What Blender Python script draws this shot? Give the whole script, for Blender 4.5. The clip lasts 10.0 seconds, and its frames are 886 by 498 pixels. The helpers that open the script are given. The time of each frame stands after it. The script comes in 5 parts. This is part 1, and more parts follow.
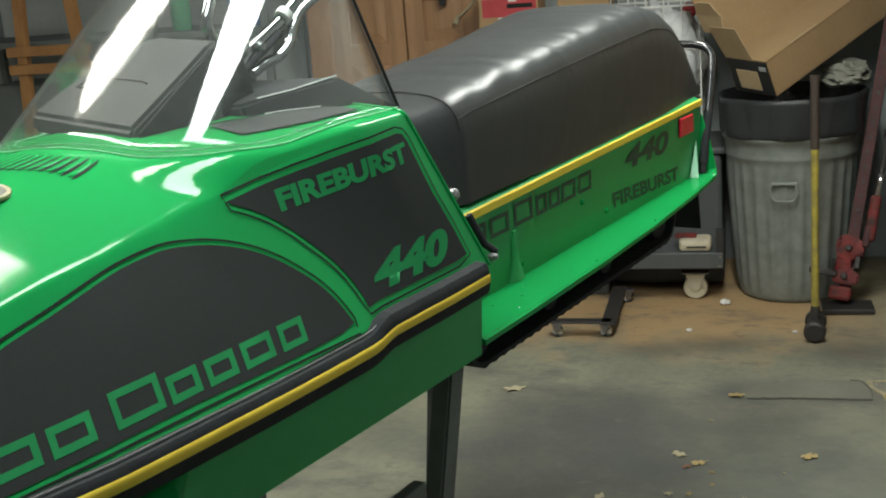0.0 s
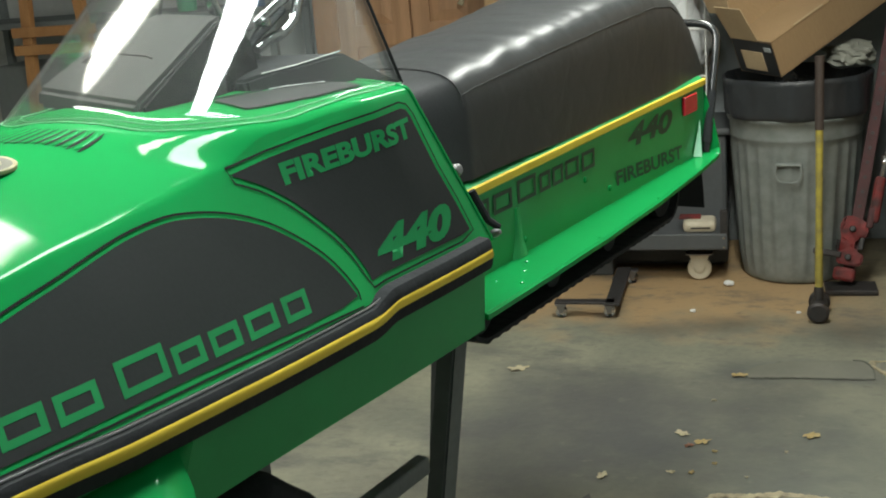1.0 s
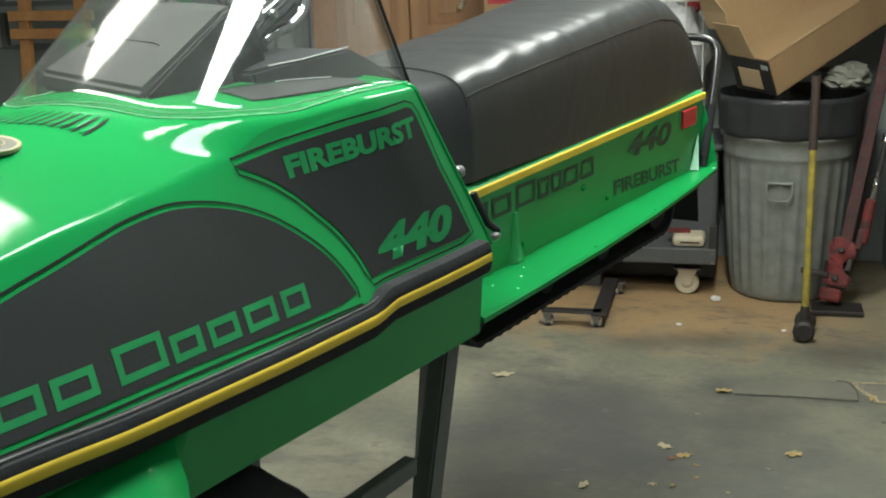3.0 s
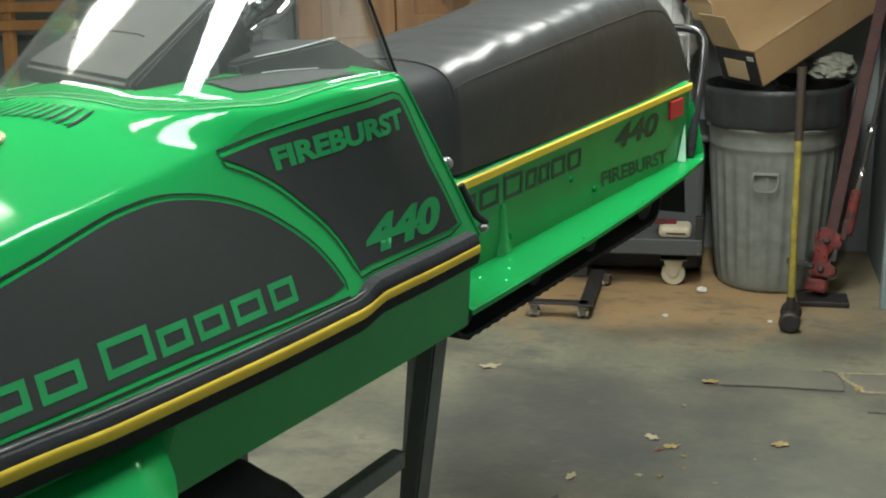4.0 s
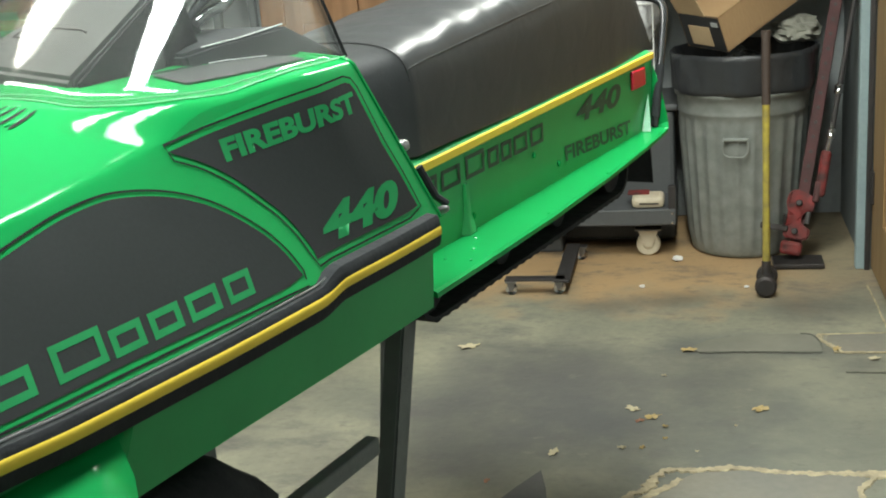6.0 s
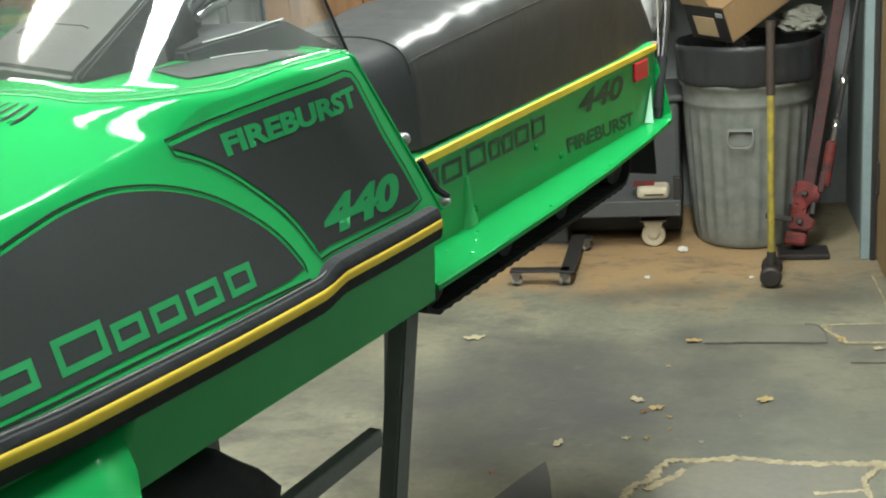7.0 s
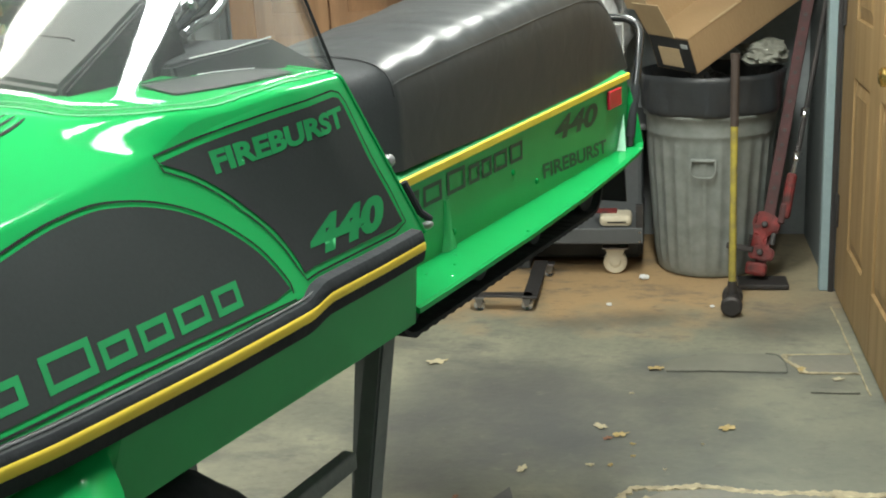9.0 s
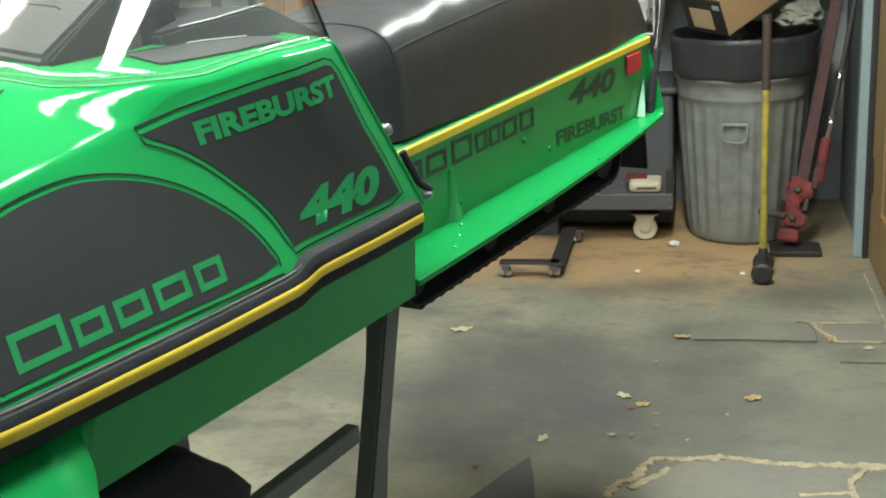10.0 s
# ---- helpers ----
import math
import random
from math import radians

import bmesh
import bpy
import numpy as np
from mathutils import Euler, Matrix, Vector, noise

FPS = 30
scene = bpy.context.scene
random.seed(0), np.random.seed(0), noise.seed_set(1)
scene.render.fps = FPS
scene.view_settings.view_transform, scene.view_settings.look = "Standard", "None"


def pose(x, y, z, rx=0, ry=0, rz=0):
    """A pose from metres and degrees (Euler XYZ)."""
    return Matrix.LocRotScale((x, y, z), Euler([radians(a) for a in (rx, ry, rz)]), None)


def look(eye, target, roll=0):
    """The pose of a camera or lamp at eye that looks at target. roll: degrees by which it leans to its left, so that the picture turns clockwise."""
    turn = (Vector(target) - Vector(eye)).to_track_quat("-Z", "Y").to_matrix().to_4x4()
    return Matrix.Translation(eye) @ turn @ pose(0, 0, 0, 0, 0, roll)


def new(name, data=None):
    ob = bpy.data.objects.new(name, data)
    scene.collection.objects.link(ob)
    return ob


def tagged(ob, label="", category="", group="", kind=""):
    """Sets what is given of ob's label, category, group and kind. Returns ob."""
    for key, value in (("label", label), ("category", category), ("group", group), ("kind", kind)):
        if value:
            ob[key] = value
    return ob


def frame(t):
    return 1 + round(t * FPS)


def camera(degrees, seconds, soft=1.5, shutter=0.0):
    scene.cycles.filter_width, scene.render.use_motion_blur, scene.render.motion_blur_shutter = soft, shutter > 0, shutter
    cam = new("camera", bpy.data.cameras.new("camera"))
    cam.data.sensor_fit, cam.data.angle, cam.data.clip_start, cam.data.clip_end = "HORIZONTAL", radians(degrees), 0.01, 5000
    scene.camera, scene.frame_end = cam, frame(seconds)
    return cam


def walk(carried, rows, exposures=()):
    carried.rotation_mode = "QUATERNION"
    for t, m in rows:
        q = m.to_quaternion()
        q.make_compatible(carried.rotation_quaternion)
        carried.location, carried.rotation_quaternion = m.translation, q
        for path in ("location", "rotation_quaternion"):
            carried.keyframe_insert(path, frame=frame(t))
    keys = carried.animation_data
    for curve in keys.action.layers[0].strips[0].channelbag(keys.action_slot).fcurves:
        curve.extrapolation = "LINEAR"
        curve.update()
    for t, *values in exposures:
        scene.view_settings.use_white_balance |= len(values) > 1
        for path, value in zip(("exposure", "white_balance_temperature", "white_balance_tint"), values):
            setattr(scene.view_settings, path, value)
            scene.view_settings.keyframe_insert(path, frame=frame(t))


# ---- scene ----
cam = camera(41.0, 10.0, soft=1.9)
PATH = [
    (0, look((0.032, -0.02, 1.558), (-0.151, 1.907, 1.058), -4.6)),
    (0.5, look((0.037, -0.025, 1.548), (-0.112, 1.91, 1.063), -5.3)),
    (1, look((0.035, -0.033, 1.548), (-0.158, 1.887, 1.022), -4.6)),
    (1.5, look((0.03, -0.038, 1.552), (-0.182, 1.882, 1.033), -3.9)),
    (2, look((0.035, -0.04, 1.55), (-0.084, 1.893, 1.05), -2.3)),
    (2.5, look((0.021, -0.036, 1.546), (-0.15, 1.891, 1.038), -1.9)),
    (4, look((0.007, -0.023, 1.542), (-0.134, 1.899, 1.007), -1.8)),
    (4.5, look((0.013, -0.019, 1.544), (-0.123, 1.904, 1.011), -2.2)),
    (5, look((0.02, -0.008, 1.538), (-0.113, 1.908, 0.979), -2.6)),
    (5.5, look((0.029, -0.008, 1.537), (-0.117, 1.898, 0.948), -3.2)),
    (5.7, look((0.031, 0.0, 1.536), (-0.086, 1.913, 0.964), -4.1)),
    (6.8, look((0.047, -0.016, 1.541), (-0.075, 1.9, 0.978), -5.3)),
    (7, look((0.046, -0.011, 1.541), (-0.079, 1.899, 0.961), -4.9)),
    (7.5, look((0.033, -0.007, 1.538), (-0.073, 1.906, 0.964), -4.2)),
    (8, look((0.015, -0.002, 1.546), (-0.04, 1.919, 0.994), -3.2)),
    (8.5, look((0.003, -0.002, 1.541), (-0.029, 1.92, 0.99), -3.1)),
    (9, look((0.0, -0.006, 1.542), (-0.042, 1.918, 0.994), -3.0)),
    (9.5, look((0.015, 0.004, 1.54), (-0.022, 1.92, 0.968), -3.2)),
    (10, look((0.063, 0.037, 1.538), (-0.053, 1.94, 0.936), -3.7)),
]
walk(cam, PATH, [(0, -0.2), (0.5, -0.1), (2.5, -0.03), (4.5, 0.05), (5, 0.23), (5.5, 0.38), (7, 0.45), (8.5, 0.48), (10, 0.45)])

# ---------------------------------------------------------------- world
world = bpy.data.worlds.new("garage_world")
scene.world = world
world.use_nodes = True
wbg = world.node_tree.nodes["Background"]
wbg.inputs[0].default_value = (0.60, 0.68, 0.75, 1)
wbg.inputs[1].default_value = 0.05


# ---------------------------------------------------------------- materials
def mat(name, col, rough=0.5, metal=0.0, col2=None, scale=8.0, amount=0.5, bump=0.0, bscale=60.0,
        coat=0.0, coat_rough=0.06, spec=0.5, rough2=None, stretch=(1, 1, 1), detail=6.0, fine=0.12, creases=0.0, cscale=16.0):
    """Surface with two scales of colour variation, a roughness variation and a fine relief."""
    m = bpy.data.materials.new(name)
    m.use_nodes = True
    nt = m.node_tree
    n, l = nt.nodes, nt.links
    b = n["Principled BSDF"]
    b.inputs["Roughness"].default_value = rough
    b.inputs["Metallic"].default_value = metal
    b.inputs["Coat Weight"].default_value = coat
    b.inputs["Coat Roughness"].default_value = coat_rough
    b.inputs["Specular IOR Level"].default_value = spec
    tc = n.new("ShaderNodeTexCoord")
    mp = n.new("ShaderNodeMapping")
    mp.inputs["Scale"].default_value = stretch
    l.new(tc.outputs["Object"], mp.inputs[0])
    c2 = col2 if col2 else tuple(c * 0.7 for c in col)
    big = n.new("ShaderNodeTexNoise")
    big.inputs["Scale"].default_value = scale
    big.inputs["Detail"].default_value = detail
    l.new(mp.outputs[0], big.inputs["Vector"])
    ramp = n.new("ShaderNodeMapRange")
    ramp.inputs[1].default_value = 0.35
    ramp.inputs[2].default_value = 0.68
    ramp.inputs[4].default_value = amount
    l.new(big.outputs[0], ramp.inputs[0])
    mix = n.new("ShaderNodeMix")
    mix.data_type = "RGBA"
    mix.inputs[6].default_value = (*col, 1)
    mix.inputs[7].default_value = (*c2, 1)
    l.new(ramp.outputs[0], mix.inputs[0])
    small = n.new("ShaderNodeTexNoise")
    small.inputs["Scale"].default_value = bscale
    small.inputs["Detail"].default_value = 5.0
    l.new(mp.outputs[0], small.inputs["Vector"])
    hs = n.new("ShaderNodeMapRange")
    hs.inputs[3].default_value = 1.0 - fine
    hs.inputs[4].default_value = 1.0 + fine
    l.new(small.outputs[0], hs.inputs[0])
    mul = n.new("ShaderNodeMix")
    mul.data_type = "RGBA"
    mul.blend_type = "MULTIPLY"
    mul.inputs[0].default_value = 1.0
    l.new(mix.outputs[2], mul.inputs[6])
    l.new(hs.outputs[0], mul.inputs[7])
    l.new(mul.outputs[2], b.inputs["Base Color"])
    rr = n.new("ShaderNodeMapRange")
    rr.inputs[3].default_value = rough
    rr.inputs[4].default_value = rough2 if rough2 is not None else min(1, rough * 1.25)
    l.new(big.outputs[0], rr.inputs[0])
    l.new(rr.outputs[0], b.inputs["Roughness"])
    if bump:
        bp = n.new("ShaderNodeBump")
        bp.inputs["Strength"].default_value = bump
        bp.inputs["Distance"].default_value = 0.01
        l.new(small.outputs[0], bp.inputs["Height"])
        l.new(bp.outputs[0], b.inputs["Normal"])
        if creases:
            cr = n.new("ShaderNodeTexNoise")
            cr.inputs["Scale"].default_value = cscale
            cr.inputs["Detail"].default_value = 2.5
            cr.inputs["Distortion"].default_value = 0.8
            l.new(mp.outputs[0], cr.inputs["Vector"])
            b2 = n.new("ShaderNodeBump")
            b2.inputs["Strength"].default_value = creases
            b2.inputs["Distance"].default_value = 0.02
            l.new(cr.outputs[0], b2.inputs["Height"])
            l.new(bp.outputs[0], b2.inputs["Normal"])
            l.new(b2.outputs[0], b.inputs["Normal"])
    return m


GREEN = mat("green_paint", (0.004, 0.215, 0.050), 0.5, col2=(0.004, 0.195, 0.044), scale=3, coat=0.45, coat_rough=0.085, bump=0.012, bscale=9, fine=0.04, spec=0.02)
GREEN_T = mat("green_tunnel_paint", (0.020, 0.25, 0.072), 0.4, col2=(0.018, 0.21, 0.064), scale=5, coat=0.25, bump=0.03, bscale=40, fine=0.06, spec=0.15)
GREEN_L = mat("green_letters", (0.010, 0.170, 0.052), 0.55, spec=0.10, scale=20, fine=0.05)
GREEN_D = mat("faded_green_letters", (0.010, 0.042, 0.020), 0.5, scale=20, fine=0.05)
DECAL = mat("black_decal", (0.0175, 0.0200, 0.0195), 0.5, spec=0.09, col2=(0.0215, 0.0235, 0.0235), scale=6, bump=0.03, bscale=180, fine=0.1)
YELLOW = mat("yellow_stripe", (0.68, 0.50, 0.035), 0.55, col2=(0.60, 0.43, 0.03), scale=30, fine=0.08)
RUBBER = mat("black_rubber", (0.027, 0.029, 0.031), 0.7, spec=0.09, scale=15, bump=0.2, bscale=90)
VINYL = mat("black_vinyl", (0.036, 0.038, 0.039), 0.29, col2=(0.043, 0.045, 0.045), scale=6, bump=0.07, bscale=320, fine=0.12, rough2=0.42, spec=0.17, creases=0.10, cscale=12.0)
DULLGOLD = mat("dull_gold", (0.30, 0.27, 0.15), 0.4, col2=(0.22, 0.2, 0.12), scale=20)
SLOT = mat("slot_black", (0.006, 0.007, 0.007), 0.7, scale=20, spec=0.15)
GLOSSBLK = mat("gloss_black_enamel", (0.018, 0.019, 0.020), 0.18, scale=12, bump=0.02)
# pale green of the tail gusset: its highlight is put into the colour
GREEN_LIT = mat("lit_green_paint", (0.30, 0.55, 0.40), 0.35, scale=12, coat=0.5)
DARKGREY = mat("dark_grey_enamel", (0.075, 0.08, 0.082), 0.55, col2=(0.05, 0.054, 0.056), scale=5, bump=0.05)
BADGE = mat("grey_badge", (0.115, 0.115, 0.09), 0.45, col2=(0.09, 0.09, 0.07), scale=30)
PLASTIC = mat("black_plastic", (0.030, 0.031, 0.032), 0.45, spec=0.3, scale=12, bump=0.1, bscale=200)
PODGREY = mat("grey_plastic", (0.032, 0.033, 0.032), 0.55, col2=(0.025, 0.026, 0.026), scale=9, spec=0.35)
CHROME = mat("chrome", (0.72, 0.72, 0.74), 0.12, 1.0, scale=20, fine=0.03)
DULLCHROME = mat("dull_chrome", (0.34, 0.35, 0.35), 0.16, 1.0, col2=(0.20, 0.21, 0.21), scale=30, fine=0.05)
STEEL = mat("worn_steel", (0.30, 0.30, 0.31), 0.35, 1.0, col2=(0.18, 0.16, 0.15), scale=30, bump=0.1)
STAND = mat("dark_painted_steel", (0.105, 0.118, 0.116), 0.55, col2=(0.072, 0.082, 0.080), scale=14, bump=0.15, bscale=70)
RED = mat("red_reflector", (0.50, 0.010, 0.030), 0.2, scale=60, coat=0.4)
WHITE = mat("white_plastic", (0.75, 0.75, 0.73), 0.45, col2=(0.6, 0.6, 0.58), scale=14, bump=0.1)
CARD = mat("cardboard", (0.36, 0.235, 0.12), 0.8, col2=(0.30, 0.19, 0.095), scale=5, bump=0.12, bscale=120, stretch=(1, 1, 0.25))
CARD_IN = mat("pale_cardboard", (0.46, 0.34, 0.20), 0.85, col2=(0.40, 0.29, 0.17), scale=6, bump=0.1, bscale=120)
GALV = mat("galvanised_steel", (0.235, 0.252, 0.235), 0.5, 0.25, col2=(0.165, 0.180, 0.165), scale=16, bump=0.08, bscale=50, amount=0.8)
BAG = mat("black_bin_bag", (0.030, 0.033, 0.036), 0.3, scale=10, bump=0.5, bscale=22)
MAROON = mat("dull_maroon_paint", (0.085, 0.036, 0.036), 0.65, spec=0.25, col2=(0.055, 0.034, 0.033), scale=18, bump=0.15, amount=0.8)
REDPAINT = mat("worn_red_paint", (0.19, 0.024, 0.022), 0.55, spec=0.3, col2=(0.045, 0.022, 0.020), scale=24, bump=0.3, amount=1.0)
YHANDLE = mat("yellow_fibreglass", (0.37, 0.30, 0.045), 0.5, col2=(0.17, 0.14, 0.05), scale=25, amount=0.8)
IRON = mat("dark_iron", (0.048, 0.047, 0.047), 0.5, 0.6, col2=(0.07, 0.055, 0.05), scale=22, bump=0.2)
WOODHANDLE = mat("dark_grip", (0.05, 0.035, 0.028), 0.6, scale=25, bump=0.2)
BLUEGREY = mat("blue_grey_paint", (0.235, 0.31, 0.32), 0.55, col2=(0.18, 0.24, 0.25), scale=7, bump=0.08)
PALEWALL = mat("pale_wall", (0.72, 0.73, 0.71), 0.85, col2=(0.62, 0.63, 0.61), scale=2, bump=0.1)
WALLP = mat("grey_painted_wall", (0.36, 0.39, 0.39), 0.8, col2=(0.22, 0.24, 0.24), scale=2.2, bump=0.15, bscale=40)
GREYBOARD = mat("pale_grey_board", (0.46, 0.48, 0.47), 0.8, col2=(0.34, 0.36, 0.36), scale=2.5, bump=0.1, bscale=40)
MIDWALL = mat("mid_grey_wall", (0.30, 0.31, 0.30), 0.85, col2=(0.23, 0.24, 0.235), scale=2, bump=0.1)
CLEAREDGE = mat("pale_clear_edge", (0.26, 0.55, 0.34), 0.3, scale=20)
DARKWALL = mat("dark_board_wall", (0.17, 0.19, 0.19), 0.8, col2=(0.12, 0.135, 0.135), scale=2.5, bump=0.15, bscale=40)
CEIL = mat("ceiling_board", (0.33, 0.325, 0.30), 0.9, col2=(0.27, 0.265, 0.25), scale=2, bump=0.1)
BRASS = mat("brass", (0.75, 0.58, 0.20), 0.2, 1.0, col2=(0.60, 0.45, 0.16), scale=20)
PLASTIC_W = mat("milky_plastic_bag", (0.78, 0.79, 0.79), 0.35, col2=(0.62, 0.63, 0.64), scale=16, bump=0.8, bscale=28)
DULLBAG = mat("dusty_plastic_bag", (0.24, 0.24, 0.20), 0.55, col2=(0.14, 0.14, 0.115), scale=14, bump=0.2, bscale=20)
PAPERRED = mat("printed_red", (0.45, 0.05, 0.06), 0.6, scale=20)
BLUEP = mat("blue_plastic", (0.03, 0.12, 0.34), 0.4, scale=8)
GREENP = mat("green_plastic", (0.05, 0.34, 0.16), 0.45, scale=8)
LEAF = mat("dry_leaf", (0.36, 0.27, 0.11), 0.85, col2=(0.44, 0.35, 0.19), scale=40, bump=0.3)
LEAFP = mat("pale_leaf", (0.44, 0.39, 0.27), 0.85, col2=(0.38, 0.33, 0.18), scale=40, bump=0.3)
REDLEAF = mat("reddish_leaf", (0.26, 0.13, 0.085), 0.85, col2=(0.20, 0.11, 0.07), scale=40, bump=0.3)
CASTW = mat("cream_caster", (0.50, 0.45, 0.34), 0.5, col2=(0.38, 0.33, 0.24), scale=20, bump=0.05)


def wood(name, col, dark, scale=3.0, stretch=(9, 9, 0.7), rough=0.45):
    """Long-grained timber with wavy figure."""
    m = mat(name, col, rough, col2=dark, scale=scale, amount=0.9, bump=0.08, bscale=26, stretch=stretch, detail=9, fine=0.14)
    return m


DOORWOOD = wood("varnished_pine", (0.29, 0.19, 0.085), (0.20, 0.125, 0.052), 1.6)
CABWOOD = wood("brown_oak", (0.43, 0.245, 0.13), (0.30, 0.165, 0.085), 2.2)
RAWWOOD = wood("orange_timber", (0.44, 0.22, 0.08), (0.30, 0.14, 0.05), 2.5, (6, 6, 2))


def concrete():
    """Old garage slab: pale and dark patches, oil stains, sawdust near the end wall."""
    m = mat("stained_concrete", (0.236, 0.233, 0.168), 0.75, col2=(0.122, 0.126, 0.100), scale=1.9, amount=0.95, bump=0.25, bscale=34, fine=0.2, detail=9, rough2=0.55)
    nt = m.node_tree
    n, l = nt.nodes, nt.links
    b = n["Principled BSDF"]
    old = b.inputs["Base Color"].links[0].from_socket
    tc = n.new("ShaderNodeTexCoord")
    # sawdust lying along the end wall
    sep = n.new("ShaderNodeSeparateXYZ")
    l.new(tc.outputs["Object"], sep.inputs[0])
    nz = n.new("ShaderNodeTexNoise")
    nz.inputs["Scale"].default_value = 4.5
    nz.inputs["Detail"].default_value = 8
    l.new(tc.outputs["Object"], nz.inputs["Vector"])
    add = n.new("ShaderNodeMath")
    add.operation = "MULTIPLY_ADD"
    add.inputs[1].default_value = 0.9
    l.new(nz.outputs[0], add.inputs[0])
    l.new(sep.outputs[1], add.inputs[2])
    mr = n.new("ShaderNodeMapRange")
    mr.inputs[1].default_value = -0.05
    mr.inputs[2].default_value = 0.32
    mr.inputs[4].default_value = 0.72
    l.new(add.outputs[0], mr.inputs[0])
    away = n.new("ShaderNodeMapRange")
    away.inputs[1].default_value = -0.48
    away.inputs[2].default_value = -0.12
    away.inputs[3].default_value = 1.0
    away.inputs[4].default_value = 0.35
    l.new(sep.outputs[0], away.inputs[0])
    both = n.new("ShaderNodeMath")
    both.operation = "MULTIPLY"
    l.new(mr.outputs[0], both.inputs[0])
    l.new(away.outputs[0], both.inputs[1])
    mx = n.new("ShaderNodeMix")
    mx.data_type = "RGBA"
    mx.inputs[7].default_value = (0.44, 0.27, 0.12, 1)
    l.new(both.outputs[0], mx.inputs[0])
    l.new(old, mx.inputs[6])
    # oil stains, stretched across the slab
    mp = n.new("ShaderNodeMapping")
    mp.inputs["Scale"].default_value = (1.0, 1.7, 1)
    mp.inputs["Location"].default_value = (0.3, 0.2, 0)
    l.new(tc.outputs["Object"], mp.inputs[0])
    st = n.new("ShaderNodeTexNoise")
    st.inputs["Scale"].default_value = 2.6
    st.inputs["Detail"].default_value = 7
    st.inputs["Roughness"].default_value = 0.65
    l.new(mp.outputs[0], st.inputs["Vector"])
    sr = n.new("ShaderNodeMapRange")
    sr.inputs[1].default_value = 0.53
    sr.inputs[2].default_value = 0.68
    sr.inputs[4].default_value = 0.75
    l.new(st.outputs[0], sr.inputs[0])
    mx2 = n.new("ShaderNodeMix")
    mx2.data_type = "RGBA"
    mx2.inputs[7].default_value = (0.085, 0.083, 0.078, 1)
    l.new(sr.outputs[0], mx2.inputs[0])
    l.new(mx.outputs[2], mx2.inputs[6])
    last = mx2.outputs[2]
    # old oil spills, each with its own ragged outline
    wob = n.new("ShaderNodeTexNoise")
    wob.inputs["Scale"].default_value = 3.2
    wob.inputs["Detail"].default_value = 9
    wob.inputs["Roughness"].default_value = 0.62
    l.new(tc.outputs["Object"], wob.inputs["Vector"])
    for (x, y, r, k, sx, c) in ((-0.35, -1.55, 0.95, 0.75, 1.3, (0.105, 0.112, 0.092)), (-1.06, -1.40, 0.78, 0.85, 1.0, (0.062, 0.064, 0.066)), (-1.05, -1.05, 0.44, 0.6, 1.3, (0.07, 0.07, 0.068)), (-0.50, -0.82, 0.15, 0.8, 3.4, (0.075, 0.08, 0.08)), (-0.55, -1.0, 0.34, 0.3, 2.2, (0.09, 0.09, 0.08)),
                             (-0.70, -0.33, 0.16, 0.7, 1.5, (0.09, 0.07, 0.05)), (-0.98, -0.40, 0.13, 0.6, 1.8, (0.09, 0.075, 0.06)), (-0.25, -0.42, 0.20, 0.7, 1.6, (0.06, 0.055, 0.05)), (-1.75, -1.75, 0.30, 0.4, 1.0, (0.07, 0.065, 0.06))):
        sb = n.new("ShaderNodeMapping")
        sb.inputs["Location"].default_value = (-x / sx, -y, 0)
        sb.inputs["Scale"].default_value = (1 / sx, 1, 1)
        l.new(tc.outputs["Object"], sb.inputs[0])
        ln = n.new("ShaderNodeVectorMath")
        ln.operation = "LENGTH"
        l.new(sb.outputs[0], ln.inputs[0])
        ad = n.new("ShaderNodeMath")
        ad.operation = "MULTIPLY_ADD"
        ad.inputs[1].default_value = 1.4 * r
        l.new(wob.outputs[0], ad.inputs[0])
        l.new(ln.outputs["Value"], ad.inputs[2])
        q = n.new("ShaderNodeMapRange")
        q.inputs[1].default_value = r * 0.75
        q.inputs[2].default_value = r * 1.65
        q.inputs[3].default_value = k
        q.inputs[4].default_value = 0.0
        l.new(ad.outputs[0], q.inputs[0])
        mz = n.new("ShaderNodeMix")
        mz.data_type = "RGBA"
        mz.inputs[7].default_value = (*c, 1)
        l.new(q.outputs[0], mz.inputs[0])
        l.new(last, mz.inputs[6])
        last = mz.outputs[2]
    # small scuffs and drips drawn out across the slab
    for sc, lo, hi, k, c, sy in ((7.0, 0.57, 0.68, 0.5, (0.100, 0.098, 0.086), 1.7), (17.0, 0.60, 0.70, 0.45, (0.085, 0.080, 0.066), 1.9), (11.0, 0.62, 0.72, 0.22, (0.30, 0.28, 0.20), 1.6)):
        sb = n.new("ShaderNodeMapping")
        sb.inputs["Scale"].default_value = (1, sy, 1)
        sb.inputs["Location"].default_value = (sc, 0.37 * sc, 0)
        l.new(tc.outputs["Object"], sb.inputs[0])
        nz2 = n.new("ShaderNodeTexNoise")
        nz2.inputs["Scale"].default_value = sc
        nz2.inputs["Detail"].default_value = 6
        nz2.inputs["Roughness"].default_value = 0.6
        l.new(sb.outputs[0], nz2.inputs["Vector"])
        q = n.new("ShaderNodeMapRange")
        q.inputs[1].default_value = lo
        q.inputs[2].default_value = hi
        q.inputs[4].default_value = k
        l.new(nz2.outputs[0], q.inputs[0])
        mz = n.new("ShaderNodeMix")
        mz.data_type = "RGBA"
        mz.inputs[7].default_value = (*c, 1)
        l.new(q.outputs[0], mz.inputs[0])
        l.new(last, mz.inputs[6])
        last = mz.outputs[2]
    # drips, grit and specks
    sp = n.new("ShaderNodeTexVoronoi")
